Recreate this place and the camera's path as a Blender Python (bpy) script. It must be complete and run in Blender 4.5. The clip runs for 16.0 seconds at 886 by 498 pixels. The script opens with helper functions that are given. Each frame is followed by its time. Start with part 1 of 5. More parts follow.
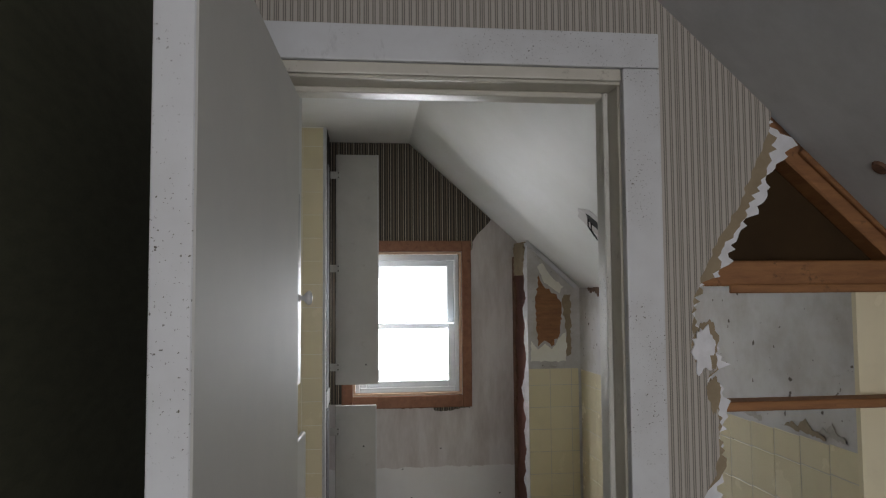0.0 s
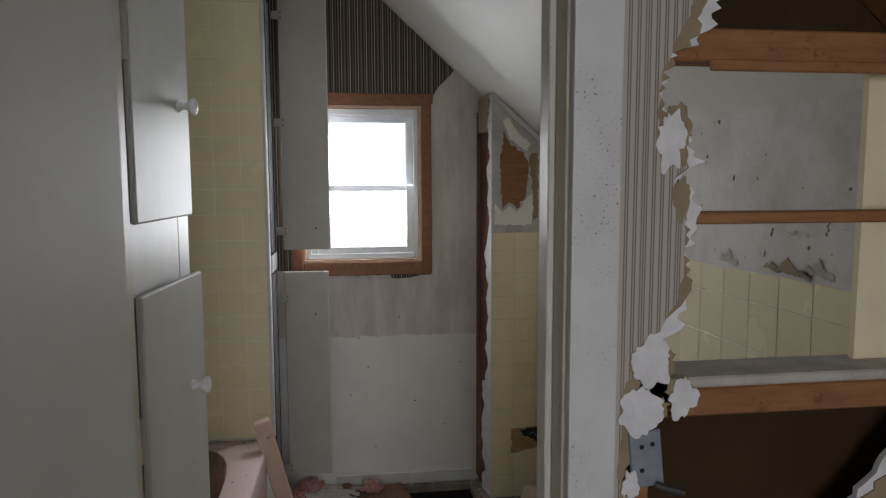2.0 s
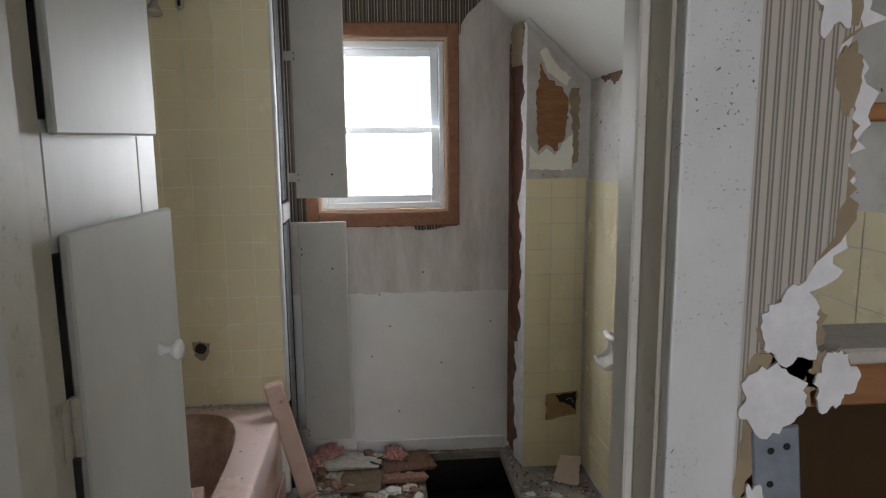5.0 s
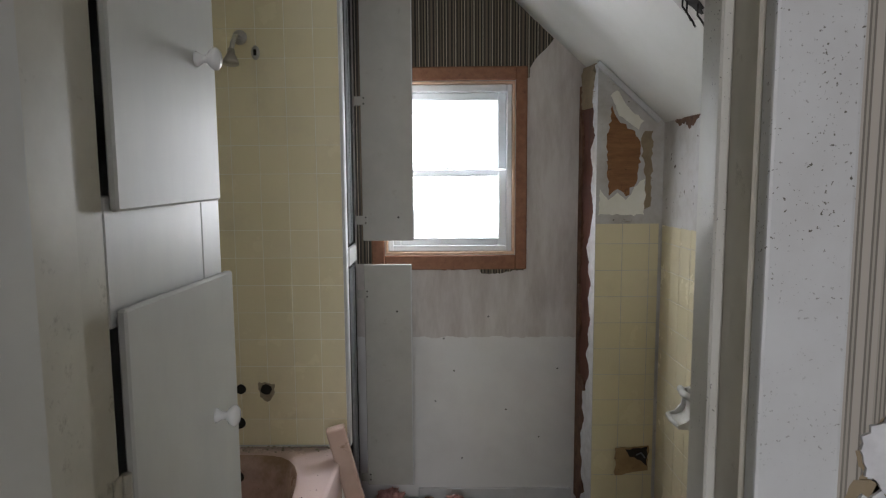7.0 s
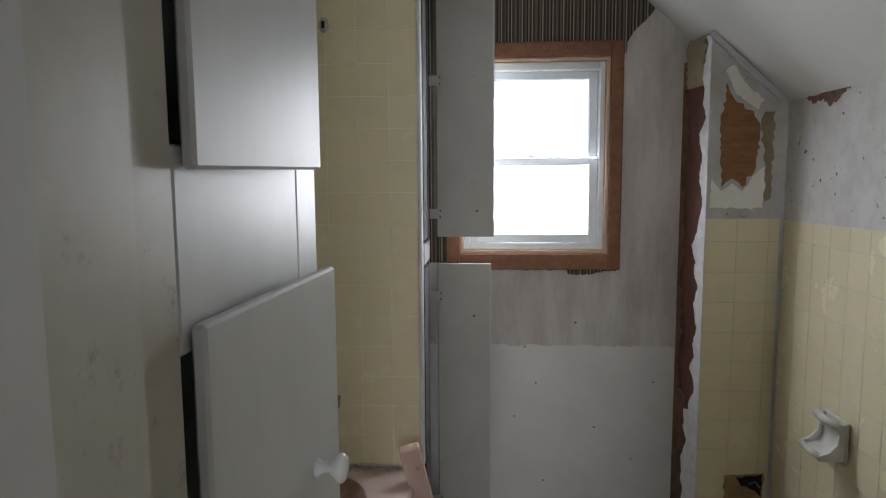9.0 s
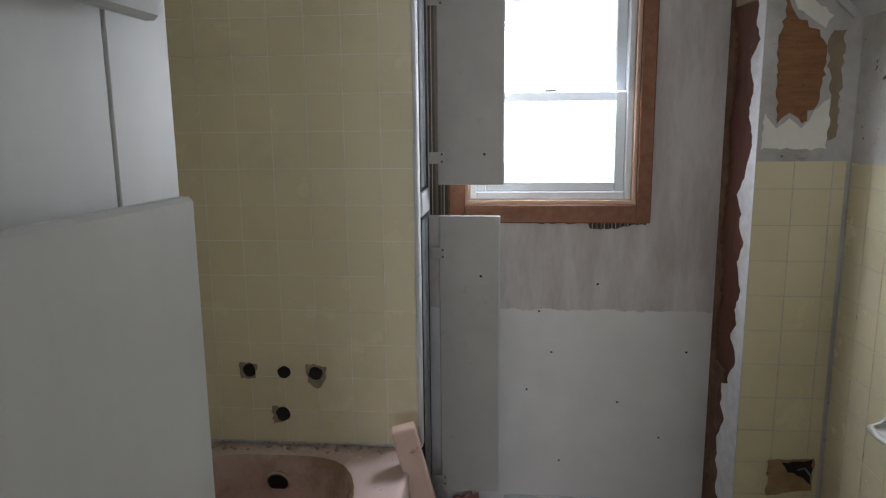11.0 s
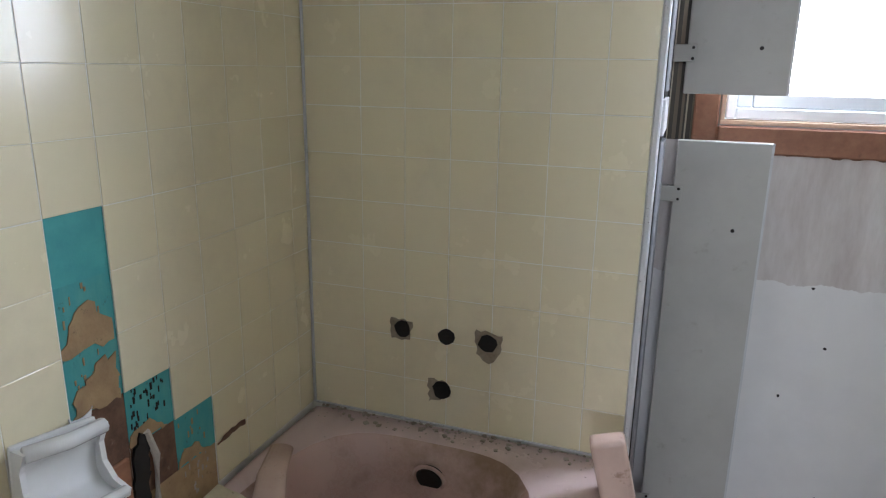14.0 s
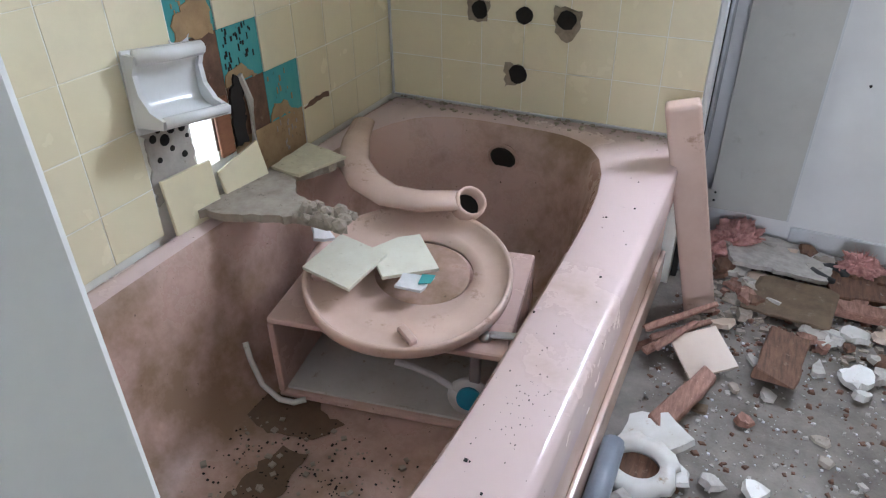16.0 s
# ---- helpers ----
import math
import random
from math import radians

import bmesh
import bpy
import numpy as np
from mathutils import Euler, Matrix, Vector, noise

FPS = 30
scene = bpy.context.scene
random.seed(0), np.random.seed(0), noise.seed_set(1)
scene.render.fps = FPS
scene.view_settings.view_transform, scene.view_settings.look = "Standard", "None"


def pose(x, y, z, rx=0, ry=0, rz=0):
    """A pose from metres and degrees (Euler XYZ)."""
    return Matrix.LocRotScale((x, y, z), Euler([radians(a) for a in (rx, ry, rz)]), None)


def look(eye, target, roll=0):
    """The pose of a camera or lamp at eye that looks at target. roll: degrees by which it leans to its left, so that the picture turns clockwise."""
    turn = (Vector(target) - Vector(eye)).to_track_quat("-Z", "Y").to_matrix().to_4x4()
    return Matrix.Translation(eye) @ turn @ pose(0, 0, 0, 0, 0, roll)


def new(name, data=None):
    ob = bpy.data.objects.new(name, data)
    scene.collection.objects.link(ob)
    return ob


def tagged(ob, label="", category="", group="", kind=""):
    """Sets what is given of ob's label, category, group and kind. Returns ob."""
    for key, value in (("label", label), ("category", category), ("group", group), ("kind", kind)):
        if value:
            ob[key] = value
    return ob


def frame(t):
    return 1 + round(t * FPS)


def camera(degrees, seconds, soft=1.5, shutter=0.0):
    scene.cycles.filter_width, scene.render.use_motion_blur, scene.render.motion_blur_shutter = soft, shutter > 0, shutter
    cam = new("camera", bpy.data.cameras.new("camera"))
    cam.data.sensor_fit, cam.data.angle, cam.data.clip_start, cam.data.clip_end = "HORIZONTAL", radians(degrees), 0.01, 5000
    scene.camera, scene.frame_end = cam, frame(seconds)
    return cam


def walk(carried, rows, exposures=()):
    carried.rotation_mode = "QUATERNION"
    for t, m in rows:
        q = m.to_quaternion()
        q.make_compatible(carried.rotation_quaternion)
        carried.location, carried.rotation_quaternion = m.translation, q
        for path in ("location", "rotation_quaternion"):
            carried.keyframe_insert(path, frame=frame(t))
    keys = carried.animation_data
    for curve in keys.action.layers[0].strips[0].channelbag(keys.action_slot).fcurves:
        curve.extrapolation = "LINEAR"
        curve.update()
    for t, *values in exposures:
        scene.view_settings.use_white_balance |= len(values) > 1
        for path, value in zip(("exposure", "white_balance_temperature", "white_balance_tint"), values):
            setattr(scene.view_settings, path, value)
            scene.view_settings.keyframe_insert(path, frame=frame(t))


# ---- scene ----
cam = camera(66.3, 16.0, 1.2)
PATH = [
    (0, (0.847, 0.266, 1.697), (1.064, 2.251, 1.812), -0.4),
    (0.5, (0.927, 0.399, 1.606), (1.184, 2.379, 1.716), -0.7),
    (1, (0.957, 0.417, 1.552), (1.218, 2.4, 1.512), 0.0),
    (1.5, (0.941, 0.442, 1.556), (1.204, 2.42, 1.427), -0.1),
    (2, (1.004, 0.533, 1.536), (1.265, 2.505, 1.333), -0.2),
    (2.5, (1.001, 0.525, 1.46), (1.261, 2.481, 1.132), 0.2),
    (3, (0.942, 0.428, 1.548), (1.094, 2.376, 1.121), -0.2),
    (3.5, (0.942, 0.487, 1.556), (1.137, 2.431, 1.128), -0.4),
    (6, (1.084, 0.943, 1.407), (1.207, 2.924, 1.161), -0.3),
    (6.5, (1.079, 0.933, 1.439), (1.121, 2.918, 1.201), -0.3),
    (7, (1.048, 0.875, 1.513), (1.029, 2.861, 1.28), -0.4),
    (7.5, (1.056, 0.865, 1.548), (0.972, 2.852, 1.341), -0.4),
    (8, (1.046, 0.902, 1.586), (0.91, 2.887, 1.387), -0.6),
    (8.5, (0.95, 0.965, 1.583), (0.809, 2.95, 1.381), -0.4),
    (9, (0.879, 1.172, 1.465), (0.742, 3.154, 1.235), -0.4),
    (9.5, (0.902, 1.375, 1.412), (0.743, 3.346, 1.115), -0.6),
    (12, (0.908, 1.659, 1.395), (0.677, 3.603, 0.987), -0.0),
    (12.5, (0.831, 1.86, 1.401), (0.546, 3.782, 0.927), 0.4),
    (13, (0.735, 2.044, 1.33), (0.372, 3.951, 0.85), 0.2),
    (13.5, (0.7, 2.076, 1.264), (0.191, 3.95, 0.788), 0.6),
    (14, (0.698, 2.087, 1.26), (0.053, 3.909, 0.743), 0.9),
    (14.5, (0.715, 2.066, 1.186), (-0.042, 3.831, 0.627), 0.4),
    (15, (0.747, 2.014, 1.084), (-0.048, 3.688, 0.331), -0.1),
    (15.5, (0.752, 1.992, 1.036), (-0.024, 3.566, 0.077), -0.2),
    (16, (0.748, 1.96, 1.025), (0.0, 3.479, -0.039), -0.9),
]
walk(cam, [(t, look(eye, target, roll)) for t, eye, target, roll in PATH],
     ((0.0, -0.06, 6450, 10), (2.0, -0.06, 6450, 10), (3.5, 0.14, 6450, 10), (7.0, 0.22, 6380, 10), (9.5, 0.08, 6250, 10), (12.0, 0.42, 6050, 11), (13.5, 0.76, 5850, 10), (14.5, 1.18, 5650, 12), (16.0, 1.46, 5600, 11)))

# ---- world and light ----
world = bpy.data.worlds.new("sky")
scene.world = world
world.use_nodes = True
wn, wl = world.node_tree.nodes, world.node_tree.links
sky = wn.new("ShaderNodeTexSky")
sky.sky_type, sky.sun_disc, sky.sun_elevation, sky.sun_rotation = "NISHITA", False, radians(38), radians(200)
wl.new(sky.outputs[0], wn["Background"].inputs[0])
wn["Background"].inputs[1].default_value = 0.12


def lamp(name, m, size_x, size_y, watts, colour):
    data = bpy.data.lights.new(name, "AREA")
    data.shape, data.size, data.size_y, data.energy, data.color = "RECTANGLE", size_x, size_y, watts, colour
    ob = new(name, data)
    ob.matrix_world = m
    return ob


sun_data = bpy.data.lights.new("sun", "SUN")
sun_data.energy, sun_data.angle, sun_data.color = 1.0, radians(12), (1.0, 0.96, 0.9)
sun = new("sun", sun_data)
sun.matrix_world = pose(0, 0, 6, 52, 0, 160)
# bathroom window daylight, plus a lamp added at an assumed window behind the walker
lamp("window_daylight", look((1.055, 3.99, 1.52), (0.45, 2.85, 0.70)), 0.54, 0.70, 19, (0.93, 0.955, 1.0))
lamp("assumed_room_daylight", look((1.05, -1.96, 1.45), (1.05, 1.0, 1.25)), 1.1, 1.2, 29, (0.97, 0.96, 1.0))


# ---- materials ----
class Mat:
    """A small node tree builder."""

    def __init__(self, name, rough=0.6, metal=0.0):
        self.m = bpy.data.materials.new(name)
        self.m.use_nodes = True
        self.n, self.l = self.m.node_tree.nodes, self.m.node_tree.links
        self.b = self.n["Principled BSDF"]
        self.b.inputs["Roughness"].default_value, self.b.inputs["Metallic"].default_value = rough, metal
        self.co = self.n.new("ShaderNodeNewGeometry").outputs["Position"]

    def local(self):
        self.co = self.n.new("ShaderNodeTexCoord").outputs["Object"]
        return self

    def scaled(self, sx, sy, sz):
        mp = self.n.new("ShaderNodeMapping")
        mp.inputs["Scale"].default_value = (sx, sy, sz)
        self.l.new(self.co, mp.inputs["Vector"])
        return mp.outputs[0]

    def noise(self, scale, detail=4.0, rough=0.6, stretch=None):
        t = self.n.new("ShaderNodeTexNoise")
        t.inputs["Scale"].default_value, t.inputs["Detail"].default_value, t.inputs["Roughness"].default_value = scale, detail, rough
        self.l.new(self.scaled(*stretch) if stretch else self.co, t.inputs["Vector"])
        return t.outputs["Fac"]

    def ramp(self, fac, stops, hard=False):
        r = self.n.new("ShaderNodeValToRGB")
        r.color_ramp.interpolation = "CONSTANT" if hard else "LINEAR"
        while len(r.color_ramp.elements) < len(stops):
            r.color_ramp.elements.new(0.5)
        for e, (p, c) in zip(r.color_ramp.elements, stops):
            e.position, e.color = p, (*c, 1) if len(c) == 3 else c
        self.l.new(fac, r.inputs[0])
        return r.outputs[0]

    def grey(self, fac, a, b):
        return self.ramp(fac, ((a, (0, 0, 0)), (b, (1, 1, 1))))

    def mix(self, fac, a, b):
        x = self.n.new("ShaderNodeMix")
        x.data_type = "RGBA"
        for sock, v in ((x.inputs[0], fac), (x.inputs[6], a), (x.inputs[7], b)):
            if isinstance(v, bpy.types.NodeSocket):
                self.l.new(v, sock)
            elif isinstance(v, tuple):
                sock.default_value = (*v, 1)
            else:
                sock.default_value = v
        return x.outputs[2]

    def colour(self, v):
        if isinstance(v, tuple):
            self.b.inputs["Base Color"].default_value = (*v, 1)
        else:
            self.l.new(v, self.b.inputs["Base Color"])
        return self

    def bump(self, fac, strength=0.2, distance=0.002):
        k = self.n.new("ShaderNodeBump")
        k.inputs["Strength"].default_value, k.inputs["Distance"].default_value = strength, distance
        self.l.new(fac, k.inputs["Height"])
        self.l.new(k.outputs[0], self.b.inputs["Normal"])
        return self

    def roughness(self, v):
        self.l.new(v, self.b.inputs["Roughness"])
        return self

    def axis(self, i):
        s = self.n.new("ShaderNodeSeparateXYZ")
        self.l.new(self.co, s.inputs[0])
        return s.outputs[i]

    def math(self, op, a, b):
        k = self.n.new("ShaderNodeMath")
        k.operation = op
        for sock, v in zip(k.inputs, (a, b)):
            if isinstance(v, bpy.types.NodeSocket):
                self.l.new(v, sock)
            else:
                sock.default_value = v
        return k.outputs[0]

    def random(self):
        return self.n.new("ShaderNodeObjectInfo").outputs["Random"]


def two_tone(name, a, b, scale=6.0, rough=0.6, fine=90.0, relief=0.15, stain=None, stretch=None, lo=0.35, hi=0.7, metal=0.0):
    """Colour between a and b in soft patches, with fine grain, and specks or stains of a third colour."""
    k = Mat(name, rough, metal)
    c = k.mix(k.grey(k.noise(scale, 5, 0.65, stretch), lo, hi), a, b)
    if stain:
        c = k.mix(k.grey(k.noise(scale * 2.3, 6, 0.75), 0.6, 0.72), c, stain)
    k.colour(c).bump(k.noise(fine, 3), relief, 0.001)
    return k.m


def stripes(name, stops, period, dirt):
    """Vertical stripes that repeat every period metres along x, on a wall of soft, worn paper."""
    k = Mat(name, 0.7)
    u = k.math("FRACT", k.math("DIVIDE", k.math("ADD", k.axis(0), 20.0), period), 0.0)
    wear = k.grey(k.noise(5, 6, 0.7, (3, 3, 0.6)), 0.58, 0.95)
    k.colour(k.mix(wear, k.ramp(u, stops, True), dirt)).bump(k.noise(300, 2), 0.1, 0.0005)
    return k.m


HALL_PAPER = stripes("hall_wallpaper", [(0.000, (0.46, 0.42, 0.37)), (0.060, (0.19, 0.172, 0.148)), (0.095, (0.39, 0.355, 0.305)), (0.135, (0.19, 0.172, 0.148)), (0.170, (0.46, 0.42, 0.37)), (0.300, (0.19, 0.172, 0.148)), (0.335, (0.39, 0.355, 0.305)), (0.375, (0.19, 0.172, 0.148)), (0.410, (0.46, 0.42, 0.37)), (0.540, (0.19, 0.172, 0.148)), (0.575, (0.39, 0.355, 0.305)), (0.615, (0.19, 0.172, 0.148)), (0.650, (0.46, 0.42, 0.37)), (0.740, (0.39, 0.355, 0.305)), (0.770, (0.19, 0.172, 0.148)), (0.800, (0.39, 0.355, 0.305)), (0.840, (0.19, 0.172, 0.148)), (0.870, (0.39, 0.355, 0.305)), (0.910, (0.19, 0.172, 0.148)), (0.940, (0.46, 0.42, 0.37))], 0.050, (0.42, 0.38, 0.33))
BATH_PAPER = stripes("bath_wallpaper", [(0.0, (0.030, 0.025, 0.020)), (0.09, (0.16, 0.13, 0.09)), (0.17, (0.04, 0.034, 0.027)), (0.23, (0.42, 0.37, 0.28)), (0.28, (0.05, 0.042, 0.033)), (0.40, (0.13, 0.105, 0.07)),
    (0.47, (0.025, 0.021, 0.018)), (0.55, (0.27, 0.22, 0.15)), (0.61, (0.035, 0.03, 0.024)), (0.72, (0.45, 0.40, 0.31)), (0.76, (0.06, 0.05, 0.04)), (0.88, (0.15, 0.12, 0.085))], 0.078, (0.07, 0.06, 0.048))
def specked_paint(name, a, b, speck, spread=0.46):
    """Old trim paint with grime in patches and small mould specks."""
    k = Mat(name, 0.45)
    c = k.mix(k.grey(k.noise(7, 5, 0.65), 0.35, 0.7), a, b)
    c = k.mix(k.grey(k.noise(14, 6, 0.75, (1, 1, 0.4)), 0.62, 0.75), c, tuple(0.72 * v for v in b))
    spots = k.math("MULTIPLY", k.grey(k.noise(330, 2, 0.5), 0.655, 0.72), k.grey(k.noise(7, 3, 0.5), spread, spread + 0.16))
    k.colour(k.mix(spots, c, speck)).bump(k.noise(60, 3), 0.1, 0.001)
    return k.m


WHITE_TRIM = specked_paint("white_trim_paint", (0.66, 0.67, 0.68), (0.57, 0.57, 0.57), (0.10, 0.09, 0.07))
WORN_TRIM = specked_paint("worn_trim_paint", (0.62, 0.61, 0.56), (0.52, 0.50, 0.45), (0.07, 0.06, 0.045), 0.40)
CREAM_TRIM = two_tone("cream_trim_paint", (0.60, 0.57, 0.49), (0.50, 0.47, 0.40), 9, 0.4, 60, 0.12, (0.33, 0.30, 0.24))
DOOR_PAINT = two_tone("door_paint", (0.60, 0.59, 0.55), (0.55, 0.545, 0.52), 4, 0.62, 45, 0.10)
CABINET_PAINT = two_tone("cabinet_paint", (0.66, 0.66, 0.63), (0.57, 0.575, 0.56), 5, 0.42, 40, 0.18, stretch=(1, 1, 0.3))
PANEL_PAINT = two_tone("panel_paint", (0.50, 0.49, 0.455), (0.44, 0.43, 0.40), 6, 0.72, 70, 0.1, (0.40, 0.38, 0.34))
CEILING_PAINT = two_tone("slope_paint", (0.72, 0.72, 0.69), (0.66, 0.66, 0.62), 3, 0.6, 50, 0.08)
TEXTURED = two_tone("textured_ceiling", (0.58, 0.58, 0.58), (0.50, 0.50, 0.50), 12, 0.85, 55, 0.9)
GYPSUM = two_tone("torn_gypsum", (0.78, 0.78, 0.80), (0.62, 0.62, 0.63), 25, 0.9, 60, 0.6)
TORN_PAPER = two_tone("torn_backing_paper", (0.33, 0.26, 0.17), (0.25, 0.195, 0.125), 20, 0.9, 90, 0.4)
HARDBOARD = two_tone("brown_hardboard", (0.050, 0.029, 0.012), (0.036, 0.021, 0.009), 9, 0.75, 200, 0.1)
HARDBOARD.node_tree.nodes["Principled BSDF"].inputs["Specular IOR Level"].default_value = 0.15
# olive, with the hall's shade behind the door put into the base colour
SHADED_OLIVE = two_tone("shaded_olive_wall", (0.075, 0.075, 0.045), (0.055, 0.055, 0.033), 30, 0.8, 220, 0.4, stretch=(1, 1, 3))
FRAMING = two_tone("framing_wood", (0.32, 0.145, 0.052), (0.20, 0.085, 0.032), 12, 0.65, 80, 0.3, (0.09, 0.045, 0.02), (1, 1, 6))
DARK_STUD = two_tone("red_brown_stud", (0.15, 0.055, 0.035), (0.085, 0.032, 0.022), 10, 0.7, 60, 0.4, (0.17, 0.075, 0.05), (2, 2, 0.5))
CASING_WOOD = two_tone("stained_casing_wood", (0.30, 0.135, 0.07), (0.22, 0.092, 0.048), 14, 0.62, 120, 0.15, (0.15, 0.065, 0.035), stretch=(3, 1, 3))
LIGHT_WOOD = two_tone("raw_edge_wood", (0.66, 0.46, 0.33), (0.58, 0.38, 0.26), 20, 0.6, 100, 0.1)
VINYL = two_tone("window_vinyl", (0.74, 0.77, 0.80), (0.68, 0.71, 0.74), 9, 0.35, 60, 0.05)
CHROME = two_tone("dull_chrome", (0.55, 0.54, 0.52), (0.40, 0.39, 0.37), 30, 0.28, 80, 0.1, metal=1.0)
ALUMINIUM = two_tone("grey_aluminium", (0.40, 0.41, 0.43), (0.30, 0.31, 0.33), 25, 0.4, 80, 0.1, metal=0.8)
STEEL_BOX = two_tone("galvanised_steel", (0.30, 0.33, 0.38), (0.22, 0.25, 0.29), 40, 0.5, 90, 0.1, metal=0.6)
# near-black: painted shade inside holes and gaps, also black screws and specks
BLACK = two_tone("hole_shade_and_black_bits", (0.012, 0.011, 0.010), (0.02, 0.017, 0.014), 20, 0.9)
RUBBER = two_tone("black_rubber", (0.03, 0.03, 0.03), (0.05, 0.05, 0.05), 40, 0.6)
INSULATION = two_tone("pink_insulation", (0.62, 0.33, 0.30), (0.36, 0.17, 0.15), 60, 0.95, 190, 1.0, (0.74, 0.45, 0.42))
PLASTER_DUST = two_tone("dirty_plaster", (0.50, 0.47, 0.43), (0.34, 0.31, 0.28), 40, 0.9, 120, 0.5)
LOOSE_GLAZE = two_tone("cream_loose_tile", (0.80, 0.78, 0.68), (0.74, 0.71, 0.60), 30, 0.25, 60, 0.05, (0.58, 0.53, 0.42))
SPECKLED_TILE = two_tone("speckled_tile_back", (0.62, 0.57, 0.40), (0.50, 0.44, 0.30), 30, 0.6, 90, 0.4, (0.16, 0.13, 0.09))
TUB_STAIN = two_tone("dried_tub_stain", (0.10, 0.065, 0.042), (0.17, 0.105, 0.066), 14, 0.45, 60, 0.2, (0.05, 0.032, 0.022))
BROWN_DUST = two_tone("brown_mortar_slab", (0.42, 0.37, 0.31), (0.27, 0.225, 0.18), 22, 0.9, 90, 0.9, (0.12, 0.095, 0.075))
PORCELAIN = two_tone("white_porcelain", (0.76, 0.76, 0.76), (0.70, 0.70, 0.69), 10, 0.15, 30, 0.02)
DIRTY_PORCELAIN = two_tone("soiled_porcelain", (0.70, 0.69, 0.66), (0.60, 0.58, 0.54), 14, 0.25, 60, 0.1, (0.34, 0.24, 0.14))
GREY_SLAB = two_tone("dusty_mortar", (0.52, 0.49, 0.44), (0.36, 0.33, 0.30), 16, 0.9, 90, 0.7, (0.20, 0.17, 0.14))
MORTAR_PATCH = two_tone("brown_grey_mortar", (0.36, 0.30, 0.22), (0.24, 0.19, 0.13), 60, 0.9, 120, 0.5)
MASTIC = two_tone("tan_mastic", (0.42, 0.29, 0.15), (0.30, 0.19, 0.10), 18, 0.9, 90, 0.6, (0.12, 0.08, 0.05))
TURQUOISE = two_tone("turquoise_board", (0.055, 0.30, 0.31), (0.08, 0.38, 0.37), 14, 0.6, 90, 0.2)
SCRATCHED_TURQUOISE = two_tone("scratched_turquoise_board", (0.055, 0.30, 0.31), (0.09, 0.34, 0.32), 14, 0.7, 90, 0.4, (0.035, 0.075, 0.07), (1, 3, 1))
GROUT = two_tone("cream_grout", (0.88, 0.87, 0.80), (0.82, 0.80, 0.71), 20, 0.7, 120, 0.3)
BEIGE_CERAMIC = two_tone("beige_ceramic", (0.62, 0.50, 0.40), (0.56, 0.44, 0.34), 12, 0.35, 60, 0.05)
OLD_BOARD = two_tone("old_brown_board", (0.20, 0.105, 0.062), (0.085, 0.045, 0.03), 20, 0.8, 70, 0.7, (0.30, 0.22, 0.16), (6, 1, 1))
SPLINTER = two_tone("splintered_wood", (0.36, 0.20, 0.15), (0.17, 0.085, 0.062), 26, 0.8, 70, 0.6, (0.55, 0.36, 0.28), (5, 1, 5))
BROWN_SCRAP = two_tone("brown_scrap_board", (0.17, 0.118, 0.07), (0.09, 0.06, 0.036), 18, 0.8, 120, 0.4, (0.26, 0.21, 0.16))
BLUE_PLASTIC = two_tone("blue_plastic", (0.02, 0.30, 0.45), (0.03, 0.24, 0.38), 20, 0.35)
WHITE_PLASTIC = two_tone("white_plastic", (0.75, 0.76, 0.76), (0.68, 0.68, 0.68), 20, 0.4)
GREY_PIPE = two_tone("grey_plastic_pipe", (0.26, 0.29, 0.34), (0.21, 0.235, 0.28), 14, 0.4, 60, 0.05)


def tile_material():
    k = Mat("yellow_glazed_tile", 0.16)
    r = k.random()
    base = k.ramp(r, ((0.0, (0.785, 0.71, 0.49)), (0.5, (0.795, 0.72, 0.505)), (1.0, (0.805, 0.73, 0.525))))
    grime = k.grey(k.noise(4, 6, 0.7), 0.52, 0.85)
    k.colour(k.mix(grime, base, (0.69, 0.62, 0.45))).bump(k.noise(11, 2), 0.10, 0.004)
    k.roughness(k.ramp(k.noise(9, 4), ((0.3, (0.13,) * 3), (0.8, (0.34,) * 3))))
    return k.m


def drywall_material():
    """The far wall: bare, pinkish-grey drywall above a straight join, whiter below it."""
    k = Mat("bare_drywall", 0.75)
    z = k.math("ADD", k.axis(2), k.math("MULTIPLY", k.noise(14, 4, 0.6, (1, 1, 0.4)), 0.05))
    low = k.mix(k.grey(k.noise(3, 5, 0.6), 0.4, 0.75), (0.78, 0.77, 0.76), (0.68, 0.665, 0.655))
    high = k.mix(k.grey(k.noise(5, 6, 0.7, (2.4, 1, 0.5)), 0.38, 0.66), (0.67, 0.635, 0.615), (0.50, 0.45, 0.425))
    join = k.math("GREATER_THAN", z, 0.79)
    k.colour(k.mix(join, low, high)).bump(k.noise(70, 4), 0.12, 0.001)
    return k.m


def enamel_material(name, clean, dark, lo=0.46, hi=0.66):
    """Pink enamel with brown dirt that has settled on it in patches and specks."""
    k = Mat(name, 0.2)
    film = k.grey(k.noise(4.5, 6, 0.65), lo, hi)
    specks = k.grey(k.noise(75, 3, 0.6), 0.71, 0.76)
    c = k.mix(film, clean, dark)
    k.colour(k.mix(specks, c, (0.10, 0.06, 0.04)))
    k.roughness(k.ramp(k.noise(4.5, 6, 0.65), ((lo - 0.04, (0.14,) * 3), (hi, (0.55,) * 3)))).bump(k.noise(90, 3), 0.06, 0.001)
    return k.m


